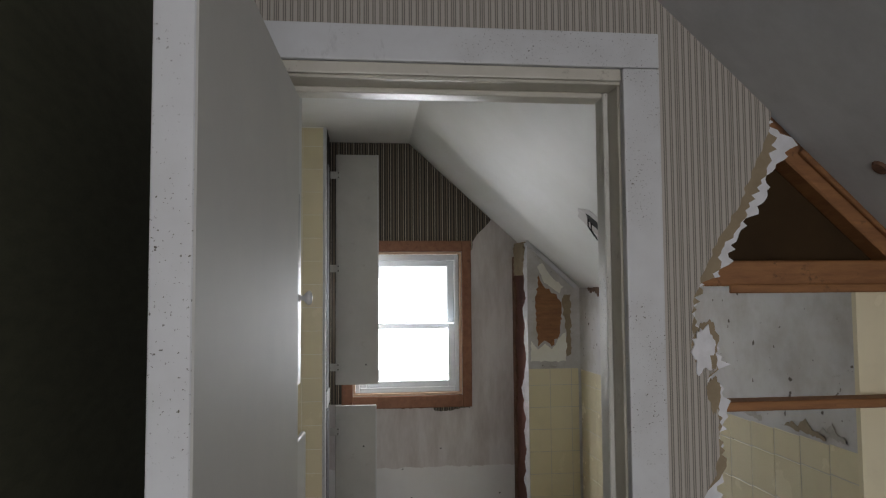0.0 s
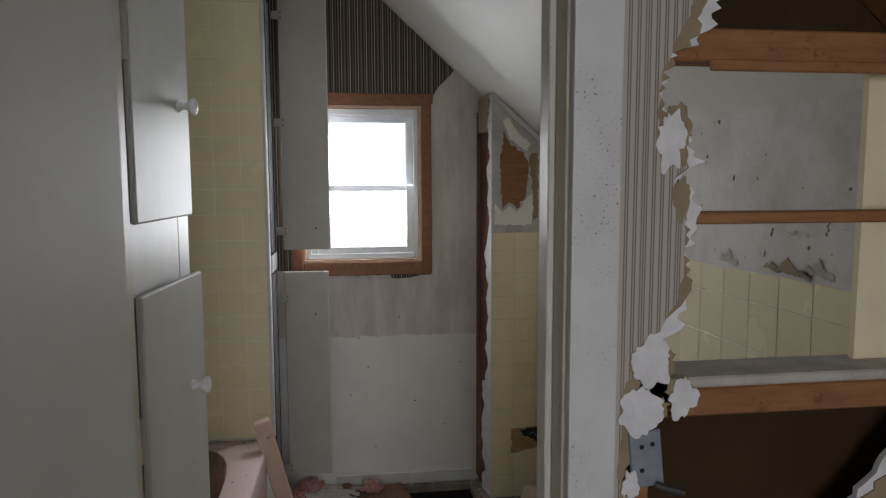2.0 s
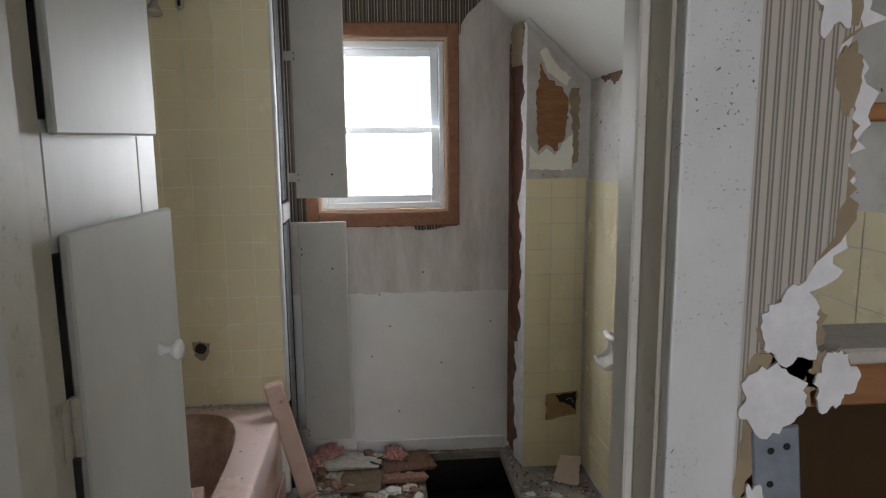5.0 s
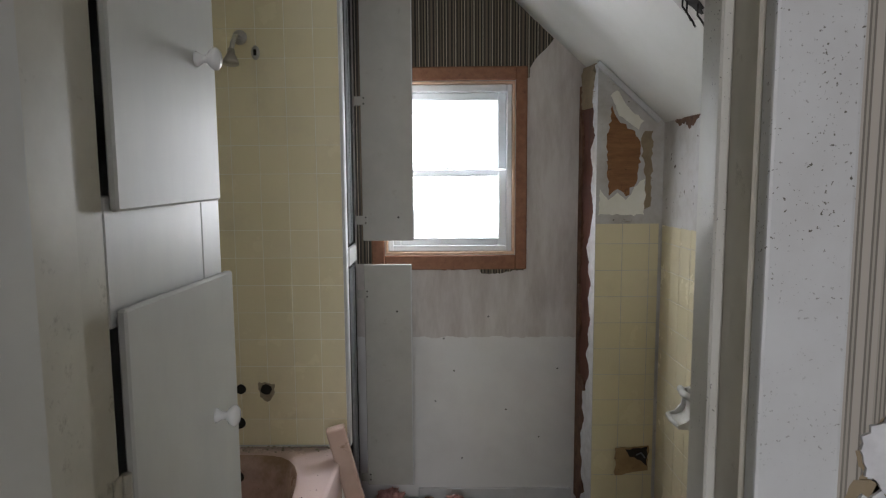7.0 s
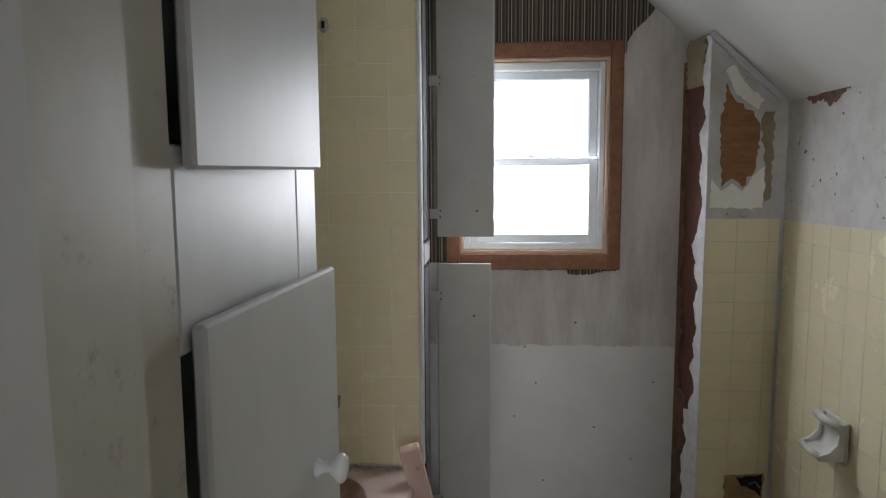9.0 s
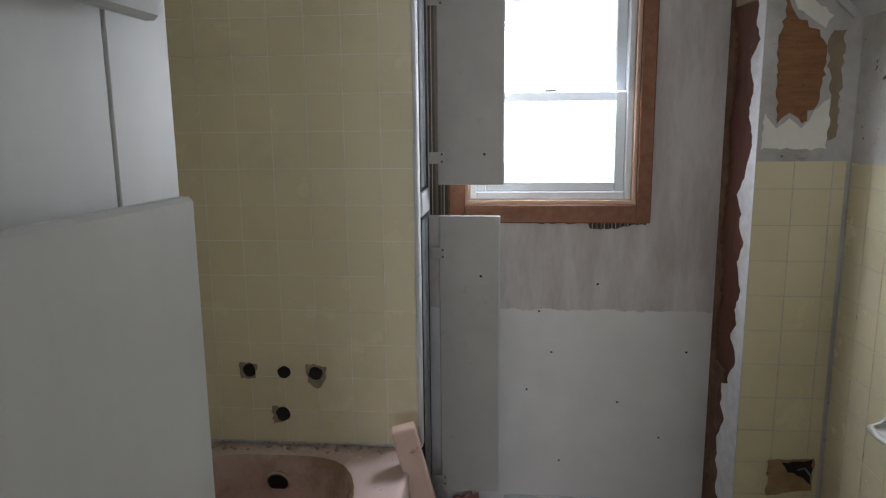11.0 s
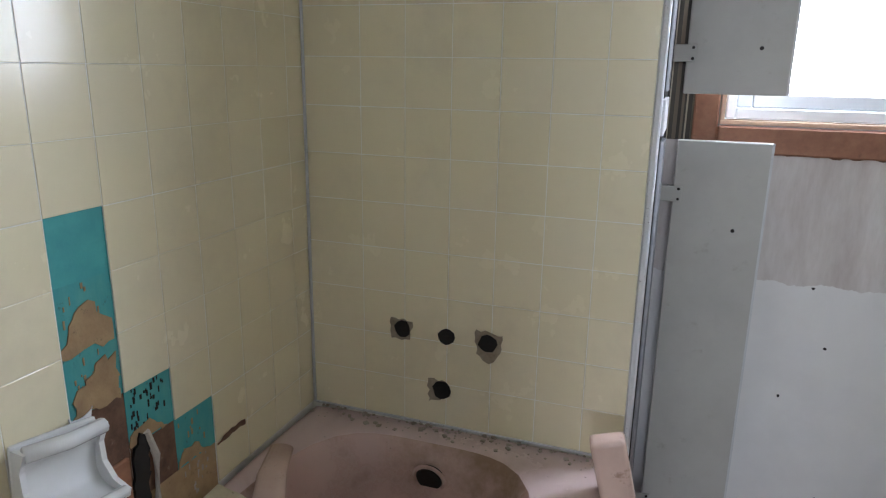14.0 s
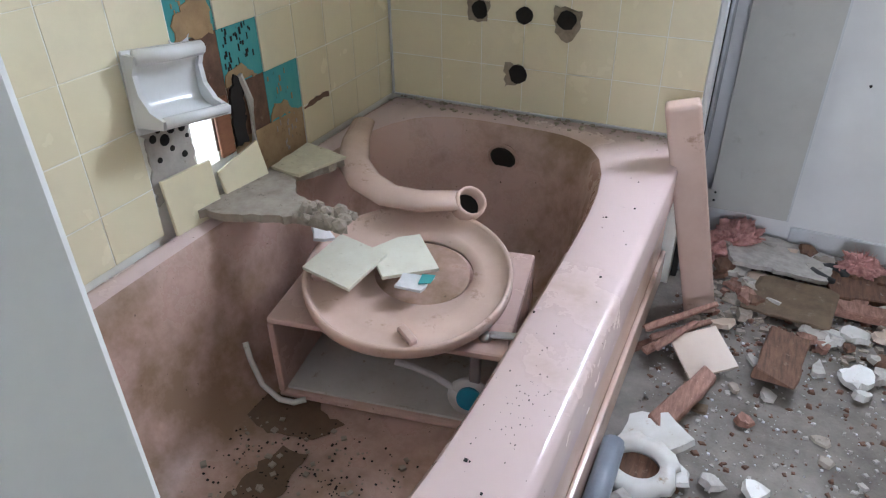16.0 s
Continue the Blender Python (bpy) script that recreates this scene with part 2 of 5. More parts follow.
def floor_material():
    k = Mat("dusty_floor", 0.9)
    base = k.mix(k.grey(k.noise(7, 6, 0.7), 0.36, 0.68), (0.27, 0.243, 0.214), (0.12, 0.102, 0.087))
    chips = k.grey(k.noise(95, 4, 0.7), 0.66, 0.74)
    k.colour(k.mix(chips, base, (0.37, 0.345, 0.31))).bump(k.noise(60, 5, 0.7), 0.6, 0.004)
    return k.m


def dirty_upper_wall():
    """Painted plaster over the tiles, with old adhesive stains and dark spots."""
    k = Mat("stained_plaster", 0.7)
    c = k.mix(k.grey(k.noise(6, 5, 0.7), 0.42, 0.7), (0.60, 0.585, 0.57), (0.46, 0.43, 0.395))
    c = k.mix(k.grey(k.noise(9, 6, 0.75, (1, 1, 2)), 0.64, 0.74), c, (0.26, 0.22, 0.18))
    c = k.mix(k.grey(k.noise(38, 2, 0.5), 0.71, 0.74), c, (0.10, 0.08, 0.06))
    k.colour(c).bump(k.noise(60, 4), 0.2, 0.001)
    return k.m


TILE, DRYWALL, FLOOR_DUST, UPPER_WALL = tile_material(), drywall_material(), floor_material(), dirty_upper_wall()
ENAMEL = enamel_material("dirty_pink_enamel", (0.58, 0.40, 0.345), (0.28, 0.180, 0.115), 0.43, 0.64)
RIM_ENAMEL = enamel_material("pink_rim_enamel", (0.68, 0.53, 0.51), (0.50, 0.36, 0.30), 0.55, 0.76)
CLEAN_PINK = enamel_material("pink_china", (0.66, 0.48, 0.43), (0.50, 0.33, 0.27))
LID_PINK = two_tone("pink_lid_china", (0.70, 0.525, 0.445), (0.62, 0.44, 0.36), 8, 0.2, 40, 0.03, (0.40, 0.26, 0.19))

glass_maker = Mat("window_glass", 0.02)
glass_maker.b.inputs["Transmission Weight"].default_value, glass_maker.b.inputs["IOR"].default_value = 1.0, 1.1
GLASS = glass_maker.m

glow_maker = Mat("overcast_backdrop", 1.0)
glow_maker.colour((0.0, 0.0, 0.0))
glow_maker.b.inputs["Emission Color"].default_value, glow_maker.b.inputs["Emission Strength"].default_value = (0.97, 0.99, 1.0, 1), 1.7
GLOW = glow_maker.m


# ---- mesh helpers ----
def finish(name, bm, material, smooth=False):
    bmesh.ops.recalc_face_normals(bm, faces=bm.faces)
    me = bpy.data.meshes.new(name)
    bm.to_mesh(me)
    bm.free()
    me.materials.append(material)
    for p in me.polygons:
        p.use_smooth = smooth
    return me


def part(name, bm, material, parent=None, label="", smooth=False):
    ob = new(name, finish(name, bm, material, smooth))
    ob.parent = parent
    return tagged(ob, label) if label else ob


def single(name, bm, material, label, category, kind="", group="", smooth=False):
    return tagged(part(name, bm, material, None, "", smooth), label, category, group, kind)


def thing(name, label, category, at=(0, 0, 0), turn=(0, 0, 0), group="", kind=""):
    ob = new(name)
    ob.empty_display_size = 0.05
    ob.matrix_world = pose(*at, *turn)
    return tagged(ob, label, category, group, kind)


def box(x0, x1, y0, y1, z0, z1, bevel=0.0, bm=None, segments=1):
    """A box, joined to bm if that is given."""
    own = bmesh.new()
    bmesh.ops.create_cube(own, size=1)
    for v in own.verts:
        v.co = Vector(((x0, x1)[v.co.x > 0], (y0, y1)[v.co.y > 0], (z0, z1)[v.co.z > 0]))
    if bevel:
        bmesh.ops.bevel(own, geom=own.edges[:], offset=bevel, segments=segments, affect="EDGES", profile=0.6)
    if bm is None:
        return own
    me = bpy.data.meshes.new("piece")
    own.to_mesh(me)
    own.free()
    bm.from_mesh(me)
    bpy.data.meshes.remove(me)
    return bm


def moved(bm, m):
    bmesh.ops.transform(bm, matrix=m, verts=bm.verts[:])
    return bm


def lathe(profile, steps=32, bm=None):
    """A turned solid from (radius, z) pairs."""
    bm = bm or bmesh.new()
    rings = []
    for r, z in profile:
        rings.append([bm.verts.new((r * math.cos(a), r * math.sin(a), z)) for a in (2 * math.pi * i / steps for i in range(steps))] if r > 1e-5 else [bm.verts.new((0, 0, z))])
    for a, b in zip(rings, rings[1:]):
        for i in range(steps):
            j = (i + 1) % steps
            f = [a[i % len(a)], a[j % len(a)], b[j % len(b)], b[i % len(b)]]
            f = list(dict.fromkeys(f))
            if len(f) > 2:
                bm.faces.new(f)
    return bm


def sheet(outline, thick, bm=None):
    """A flat plate in the xy plane from an outline, thick metres high."""
    bm = bm or bmesh.new()
    low = [bm.verts.new((x, y, 0)) for x, y in outline]
    f = bm.faces.new(low)
    up = bmesh.ops.extrude_face_region(bm, geom=[f])["geom"]
    bmesh.ops.translate(bm, verts=[v for v in up if isinstance(v, bmesh.types.BMVert)], vec=(0, 0, thick))
    bmesh.ops.triangulate(bm, faces=[g for g in bm.faces if len(g.verts) > 4])
    return bm


def ragged(outline, step=0.012, depth=0.006, seed=0):
    """The outline with its sides broken into short uneven pieces."""
    rng = random.Random(seed)
    out = []
    for (x0, y0), (x1, y1) in zip(outline, outline[1:] + outline[:1]):
        n = max(1, int(math.hypot(x1 - x0, y1 - y0) / step))
        for i in range(n):
            t = i / n
            out.append((x0 + (x1 - x0) * t + (rng.uniform(-depth, depth) if i else 0), y0 + (y1 - y0) * t + (rng.uniform(-depth, depth) if i else 0)))
    return out


def along(table, z):
    """A value that runs straight between the rows (z, value) of a table, which rise in z."""
    zs, vs = zip(*table)
    return float(np.interp(z, zs, vs))


def curtain(left, right, z0, z1, y0, y1, step=0.012, jag=(0.0, 0.0), seed=0, bm=None):
    """A slab in a plane y, from z0 to z1, between two side lines given as functions of z."""
    rng = random.Random(seed)
    bm = bm or bmesh.new()
    n = max(1, round((z1 - z0) / step))
    rows = []
    for i in range(n + 1):
        z = z0 + (z1 - z0) * i / n
        a, b = left(z) + rng.uniform(-1, 1) * jag[0], right(z) + rng.uniform(-1, 1) * jag[1]
        b = max(b, a + 0.001)
        rows.append([bm.verts.new(p) for p in ((a, y0, z), (b, y0, z), (b, y1, z), (a, y1, z))])
    for p, q in zip(rows, rows[1:]):
        for i in range(4):
            j = (i + 1) % 4
            bm.faces.new((p[i], p[j], q[j], q[i]))
    bm.faces.new(rows[0])
    bm.faces.new(rows[-1])
    return bm


def sweep(points, radius, steps=10, bm=None, flat=1.0):
    """A round bar along a line of points; radius may be one number or one for each point."""
    bm = bm or bmesh.new()
    pts = [Vector(p) for p in points]
    radii = radius if isinstance(radius, (list, tuple)) else [radius] * len(pts)
    rings = []
    for i, p in enumerate(pts):
        way = (pts[min(i + 1, len(pts) - 1)] - pts[max(i - 1, 0)]).normalized()
        side = way.cross(Vector((0, 0, 1)))
        side = side.normalized() if side.length > 1e-3 else Vector((1, 0, 0))
        up = side.cross(way).normalized()
        rings.append([bm.verts.new(p + radii[i] * (math.cos(a) * side + flat * math.sin(a) * up)) for a in (2 * math.pi * k / steps for k in range(steps))])
    for a, b in zip(rings, rings[1:]):
        for i in range(steps):
            j = (i + 1) % steps
            bm.faces.new((a[i], a[j], b[j], b[i]))
    bm.faces.new(rings[0])
    bm.faces.new(rings[-1])
    return bm


# ---- the plan, in metres ----
XL, XR = -0.16, 1.905  # the bathroom's side walls
HALL_Y, BATH_Y = 1.404, 1.49  # the two faces of the wall with the door
PLUMB_Y, FAR_Y = 3.513, 3.85  # the tub's end wall, and the wall with the window
WING_X, WING_Y = 1.642, 3.622  # the boxed-out corner
DOOR_L, DOOR_R, DOOR_H = 0.706, 1.283, 2.052
FLAT_Z, BREAK_X = 2.47, 1.058


def slope_z(x):
    return FLAT_Z - 0.91 * (x - BREAK_X)


def hall_slope_z(x):
    return 2.201 - 0.945 * (x - 1.368)


# ---- structure: floor ----
def build_floor():
    bm = box(-0.30, 2.05, -2.1, 3.10, -0.035, 0.0)
    box(-0.30, 1.20, 3.10, 3.85, -0.035, 0.0, bm=bm)
    box(1.57, 2.05, 3.10, 3.85, -0.035, 0.0, bm=bm)
    box(1.20, 1.57, 3.805, 3.85, -0.035, 0.0, bm=bm)
    floor = single("floor", bm, FLOOR_DUST, "dusty grey subfloor with a rectangular hole, strewn with rubble", "floor", "structure")
    part("joist", box(1.10, 1.75, 3.36, 3.40, -0.24, -0.036, 0.003), OLD_BOARD, floor, "dark wooden joist under the floor hole")
    # bay lined in near-black, so the shade under the floor is in the colour
    part("bay_shade_bottom", box(1.0, 1.8, 3.0, 3.95, -0.30, -0.26), BLACK, floor)
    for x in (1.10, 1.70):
        part("bay_shade_side", box(x - 0.03, x, 3.0, 3.95, -0.26, -0.036), BLACK, floor)
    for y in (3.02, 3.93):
        part("bay_shade_end", box(1.1, 1.67, y, y + 0.02, -0.26, -0.036), BLACK, floor)


build_floor()


# ---- structure: bathroom walls ----
def build_far_wall():
    """The window wall: drywall round the window, wallpaper above, both under the slope."""
    x0, x1, z0, z1 = 0.765, 1.335, 1.14, 1.888
    bm = box(XL, x0, FAR_Y, FAR_Y + 0.14, 0.0, FLAT_Z)
    box(x0, x1, FAR_Y, FAR_Y + 0.14, 0.0, z0, bm=bm)
    box(x0, x1, FAR_Y, FAR_Y + 0.14, z1, FLAT_Z, bm=bm)
    box(x1, 2.03, FAR_Y, FAR_Y + 0.14, 0.0, FLAT_Z, bm=bm)
    wall = single("wall_far", bm, DRYWALL, "bare patched drywall wall round the window, with a strip of striped paper left above", "wall", "structure")
    # the paper that is left: over the window, with a torn round corner, and a scrap under the casing
    edge = [(1.90, 1.395), (1.95, 1.40), (1.99, 1.43), (2.03, 1.475), (2.06, 1.50), (2.10, 1.46), (2.47, 1.058)]
    part("wallpaper", curtain(lambda z: 0.64, lambda z: along(edge, z), 1.90, 2.469, FAR_Y - 0.003, FAR_Y, 0.02, (0, 0.002), 3), BATH_PAPER, wall, "brown and gold striped wallpaper")
    part("wallpaper", box(0.64, 0.715, FAR_Y - 0.003, FAR_Y, 1.10, 1.90), BATH_PAPER, wall)
    part("wallpaper_scrap", moved(sheet(ragged([(1.17, 1.085), (1.375, 1.085), (1.375, 1.066), (1.30, 1.062), (1.25, 1.052), (1.19, 1.054)], 0.012, 0.005, 5), 0.003), pose(0, FAR_Y, 0, 90)), BATH_PAPER, wall)
    part("wallpaper_scrap", moved(sheet(ragged([(0.86, 1.085), (1.17, 1.085), (1.17, 1.072), (0.86, 1.074)], 0.014, 0.004, 6), 0.003), pose(0, FAR_Y, 0, 90)), OLD_BOARD, wall)
    part("baseboard", box(0.9, 1.60, FAR_Y - 0.014, FAR_Y, 0.0, 0.06, 0.003), WHITE_TRIM, wall)
    rng = random.Random(4)
    marks = bmesh.new()
    for x, z in ((1.066, 0.611), (1.30, 0.43), (1.02, 0.76), (1.45, 0.30), (0.98, 0.47), (1.22, 0.86), (1.53, 0.62), (1.10, 0.20)):
        lathe([(0.0, 0.002), (0.004, 0.002), (0.004, -0.001)], 7, marks)
        moved_last = marks.verts[-15:]
        for v in moved_last:
            v.co = Vector((x + v.co.x * rng.uniform(0.5, 1.4), FAR_Y - v.co.z, z + v.co.y * rng.uniform(0.5, 1.2)))
    part("nail_marks", marks, BLACK, wall)


build_far_wall()


def build_plumbing_wall():
    bm = box(XL - 0.1, 0.630, PLUMB_Y + 0.0024, 3.74, 0.0, FLAT_Z)
    return single("wall_plumbing", bm, GROUT, "yellow tiled wall at the end of the bathtub with open pipe holes", "wall", "structure")


PLUMBING_WALL = build_plumbing_wall()


def build_left_wall():
    """Backing of the long tiled wall, with a small breach to the daylight."""
    y0, y1, z0, z1 = 2.796, 2.852, 0.478, 0.60
    bm = bmesh.new()
    # the inner board has a narrow gap; the outer opening is widened to show daylight
    for a, b, ya, yb, za, zb in ((XL - 0.026, XL - 0.008, y0, y1, z0, z1), (XL - 0.12, XL - 0.026, 2.70, 3.04, 0.40, 0.72)):
        box(a, b, -2.1, ya, 0.0, FLAT_Z, bm=bm)
        box(a, b, ya, yb, 0.0, za, bm=bm)
        box(a, b, ya, yb, zb, FLAT_Z, bm=bm)
        box(a, b, yb, 3.99, 0.0, FLAT_Z, bm=bm)
    return single("wall_left", bm, GROUT, "yellow tiled wall along the bathtub, broken open round the soap dish", "wall", "structure")


LEFT_WALL = build_left_wall()


def build_right_wall():
    bm = box(XR + 0.006, XR + 0.12, -2.1, 3.99, 0.0, 2.0)
    wall = single("wall_right", bm, UPPER_WALL, "low side wall, tiled below and stained plaster above", "wall", "structure")
    return wall


RIGHT_WALL = build_right_wall()


def build_wing():
    """The boxed-out corner: tiled front, stripped side with the stud showing."""
    wing = thing("wall_wing", "boxed-out corner, tiled in front, its side stripped to the dark stud", "wall", kind="structure")
    part("stud", curtain(lambda z: WING_X + 0.012, lambda z: XR + 0.004, 0.0, 1.71, WING_Y + 0.020, FAR_Y - 0.001, 0.5), DARK_STUD, wing, "red-brown stud with torn paper scraps")
    top = lambda x: slope_z(x) - 0.002
    bm = bmesh.new()
    n = 10
    for i in range(n):
        xa, xb = WING_X + 0.012 + (XR - WING_X - 0.01) * i / n, WING_X + 0.012 + (XR - WING_X - 0.01) * (i + 1) / n
        own = box(xa, xb, WING_Y + 0.020, FAR_Y - 0.001, 1.70, 1.72)
        for v in own.verts:
            if v.co.z > 1.71:
                v.co.z = top(v.co.x)
        me = bpy.data.meshes.new("piece")
        own.to_mesh(me)
        own.free()
        bm.from_mesh(me)
        bpy.data.meshes.remove(me)
    part("stud_head", bm, DARK_STUD, wing)
    # front board, cut along the slope
    fb = bmesh.new()
    vs = [fb.verts.new((x, y, z)) for y in (WING_Y + 0.006, WING_Y + 0.020) for x, z in ((WING_X, 0.0), (XR + 0.005, 0.0), (XR + 0.005, top(XR + 0.005)), (WING_X, top(WING_X)))]
    for f in ((0, 1, 2, 3), (4, 5, 6, 7), (0, 1, 5, 4), (1, 2, 6, 5), (2, 3, 7, 6), (3, 0, 4, 7)):
        fb.faces.new([vs[i] for i in f])
    part("front_board", fb, UPPER_WALL, wing)
    # torn edge of the side drywall
    wavy = lambda z: WING_Y + 0.018 + 0.045 + 0.09 * noise.noise((0, 0, 4 * z)) + 0.05 * noise.noise((0, 5, 13 * z)) + (0.06 if z < 0.55 else 0)
    side = curtain(lambda z: WING_Y + 0.007, wavy, 0.0, top(WING_X) - 0.012, 0, 0.011, 0.014, (0, 0.006), 8)
    for v in side.verts:
        v.co = Vector((WING_X + v.co.y, v.co.x, v.co.z))
    part("torn_drywall", side, GYPSUM, wing, "ragged white drywall edge")
    back = curtain(lambda z: FAR_Y - 0.016 - 0.03 * abs(math.sin(9 * z)) - (0.07 if z < 0.6 else 0), lambda z: FAR_Y - 0.001, 0.03, 1.86, 0, 0.010, 0.016, (0.008, 0), 9)
    for v in back.verts:
        v.co = Vector((WING_X + 0.001 + v.co.y, v.co.x, v.co.z))
    part("torn_drywall", back, OLD_BOARD, wing)
    cap = curtain(lambda z: WING_Y + 0.05, lambda z: FAR_Y - 0.03, 1.76, 1.93, 0, 0.010, 0.012, (0.02, 0.012), 10)
    for v in cap.verts:
        v.co = Vector((WING_X + v.co.y, v.co.x, v.co.z))
    part("torn_drywall", cap, TORN_PAPER, wing)
    for ob in wing.children:
        if ob.name.split(".")[0] in ("stud", "stud_head", "torn_drywall"):
            for v in ob.data.vertices:
                if v.co.x < WING_X + 0.03:
                    v.co.x -= 0.032 * max(0.0, v.co.y - WING_Y) / (FAR_Y - WING_Y)
    return wing


WING = build_wing()


def build_bath_ceiling():
    bm = box(XL - 0.1, BREAK_X, BATH_Y, FAR_Y, FLAT_Z, FLAT_Z + 0.08)
    single("ceiling", bm, CEILING_PAINT, "white painted ceiling, flat over the bathtub", "ceiling", "structure")
    bm = bmesh.new()
    x1 = 2.03
    pts = [(BREAK_X, FLAT_Z), (x1, slope_z(x1)), (x1, slope_z(x1) + 0.1), (BREAK_X, FLAT_Z + 0.08)]
    a = [bm.verts.new((x, BATH_Y, z)) for x, z in pts]
    b = [bm.verts.new((x, FAR_Y + 0.14, z)) for x, z in pts]
    for i in range(4):
        bm.faces.new((a[i], a[(i + 1) % 4], b[(i + 1) % 4], b[i]))
    bm.faces.new(a)
    bm.faces.new(b)
    single("ceiling_slope", bm, CEILING_PAINT, "white sloped ceiling under the roof with a torn fixture hole", "ceiling", "structure")


build_bath_ceiling()


# ---- structure: the wall with the door, broken open beside it ----
EDGE = [(0.000, 1.384), (0.902, 1.383), (1.023, 1.384), (1.131, 1.361), (1.229, 1.372), (1.308, 1.392), (1.331, 1.420), (1.370, 1.446), (1.464, 1.455), (1.541, 1.434), (1.556, 1.456), (1.590, 1.424), (1.616, 1.409), (1.670, 1.414), (1.730, 1.436), (1.790, 1.469), (1.846, 1.505), (1.920, 1.539), (1.986, 1.569)]
LIP = [(0.000, 1.614), (0.890, 1.628), (0.973, 1.633), (0.982, 1.661), (1.030, 1.704), (1.079, 1.744), (1.160, 1.814), (1.250, 1.899)]


def build_door_wall():
    wall = thing("wall_door", "striped wallpapered wall with the doorway, smashed open beside it", "wall", kind="structure")
    y0, y1 = HALL_Y, HALL_Y + 0.012
    # left of the doorway, above it, and the strip beside it
    part("paper_face", box(-0.10, DOOR_L - 0.02, y0, y1, 0, 2.47), HALL_PAPER, wall)
    head = curtain(lambda z: DOOR_L - 0.02, lambda z: min(1.569, 1.368 + (2.201 - z) / 0.945), DOOR_H + 0.02, 2.44, y0, y1, 0.03)
    part("paper_face", head, HALL_PAPER, wall)
    part("paper_face", curtain(lambda z: DOOR_R + 0.02, lambda z: along(EDGE, z), 0.0, DOOR_H + 0.02, y0, y0 + 0.003, 0.010, (0, 0.004), 21), HALL_PAPER, wall, "taupe striped wallpaper, torn along the break")
    inner = lambda z: along(EDGE, z) + 0.014 + 0.05 * max(-0.2, noise.noise((0, 3, 11 * z))) + (0.024 if 1.710 < z < 1.970 else 0.0) - (0.02 if z > 1.980 else 0)
    part("gypsum", curtain(lambda z: DOOR_R + 0.02, inner, 0.0, DOOR_H + 0.018, y0 + 0.003, y1, 0.007, (0, 0.010), 22), GYPSUM, wall, "broken white gypsum edge")
    tan = lambda z: along(EDGE, z) + 0.004 + 0.045 * max(0.0, noise.noise((7, 1, 9 * z))) + (0.018 if 1.710 < z < 1.970 else 0.0)
    part("torn_paper", curtain(lambda z: along(EDGE, z) - 0.004, tan, 0.60, 1.978, y0 + 0.001, y0 + 0.0045, 0.007, (0, 0.008), 23), TORN_PAPER, wall, "tan torn backing paper")
    # lower lip of the break, on its far side
    part("paper_face", curtain(lambda z: along(LIP, z) + 0.05, lambda z: XR + 0.01, 0.0, 1.170, y0, y0 + 0.003, 0.012, (0.004, 0), 24), HALL_PAPER, wall)
    part("gypsum", curtain(lambda z: along(LIP, z), lambda z: XR + 0.01, 0.0, 1.245, y0 + 0.004, y1 + 0.002, 0.012, (0.006, 0), 25), GYPSUM, wall)
    part("torn_paper", curtain(lambda z: along(LIP, z) + 0.018, lambda z: along(LIP, z) + 0.055, 0.0, 1.160, y0 + 0.001, y0 + 0.0045, 0.012, (0.008, 0.006), 26), TORN_PAPER, wall)
    # the bathroom side of the wall
    yb = BATH_Y - 0.012
    part("bath_face", box(XL - 0.1, DOOR_L - 0.02, yb, BATH_Y, 0, FLAT_Z), UPPER_WALL, wall)
    part("bath_face", box(DOOR_L - 0.02, DOOR_R + 0.02, yb, BATH_Y, DOOR_H + 0.02, FLAT_Z), UPPER_WALL, wall)
    part("bath_face", box(DOOR_R + 0.02, 1.389, yb, BATH_Y, 0, 2.13), UPPER_WALL, wall)
    part("hardboard", box(1.389, XR, yb, BATH_Y, 0, 1.200), HARDBOARD, wall, "dark brown hardboard back")
    part("hardboard", curtain(lambda z: 1.389, lambda z: min(XR, BREAK_X + (FLAT_Z - z) / 0.91), 1.729, 2.13, yb, BATH_Y, 0.05), HARDBOARD, wall)
    part("bath_face", box(1.776, XR, yb, BATH_Y, 1.200, 1.729), TILE, wall)
    # framing inside the wall
    part("stud", box(DOOR_R + 0.022, 1.339, y1 + 0.001, yb - 0.001, 0, 2.1, 0.002), FRAMING, wall)
    part("stud", box(1.379, 1.422, y1 + 0.012, yb - 0.001, 0, 1.100, 0.003), FRAMING, wall)
    part("header", box(1.424, XR, y1 + 0.018, yb - 0.001, 1.697, 1.743, 0.003), FRAMING, wall, "orange-brown cross beam")
    part("header", box(1.494, XR, y1 + 0.010, y1 + 0.017, 1.684, 1.700, 0.002), FRAMING, wall)
    part("cleat", box(1.424, XR, y1 + 0.016, yb - 0.001, 1.472, 1.489, 0.002), FRAMING, wall, "thin painted wooden rail with chipped edge")
    part("sill_board", box(1.369, XR, y1 + 0.003, yb + 0.03, 1.239, 1.255, 0.003), GREY_SLAB, wall, "dust-covered ledge")
    part("sill_board", box(1.424, XR, y1 + 0.006, y1 + 0.035, 1.196, 1.238, 0.003), FRAMING, wall)
    rafter = box(-0.05, 0.55, 0, 0.05, -0.03, 0.03, 0.003)
    part("rafter", moved(rafter, pose(1.614, y1 + 0.012, 1.965, 0, 42.5, 0)), FRAMING, wall, "sawn roof rafter")
    part("rafter_block", moved(box(-0.01, 0.30, 0, 0.011, -0.022, 0.022, 0.002), pose(1.654, y1 + 0.0005, 1.950, 0, 42.5, 0)), FRAMING, wall)
    return wall


DOOR_WALL = build_door_wall()


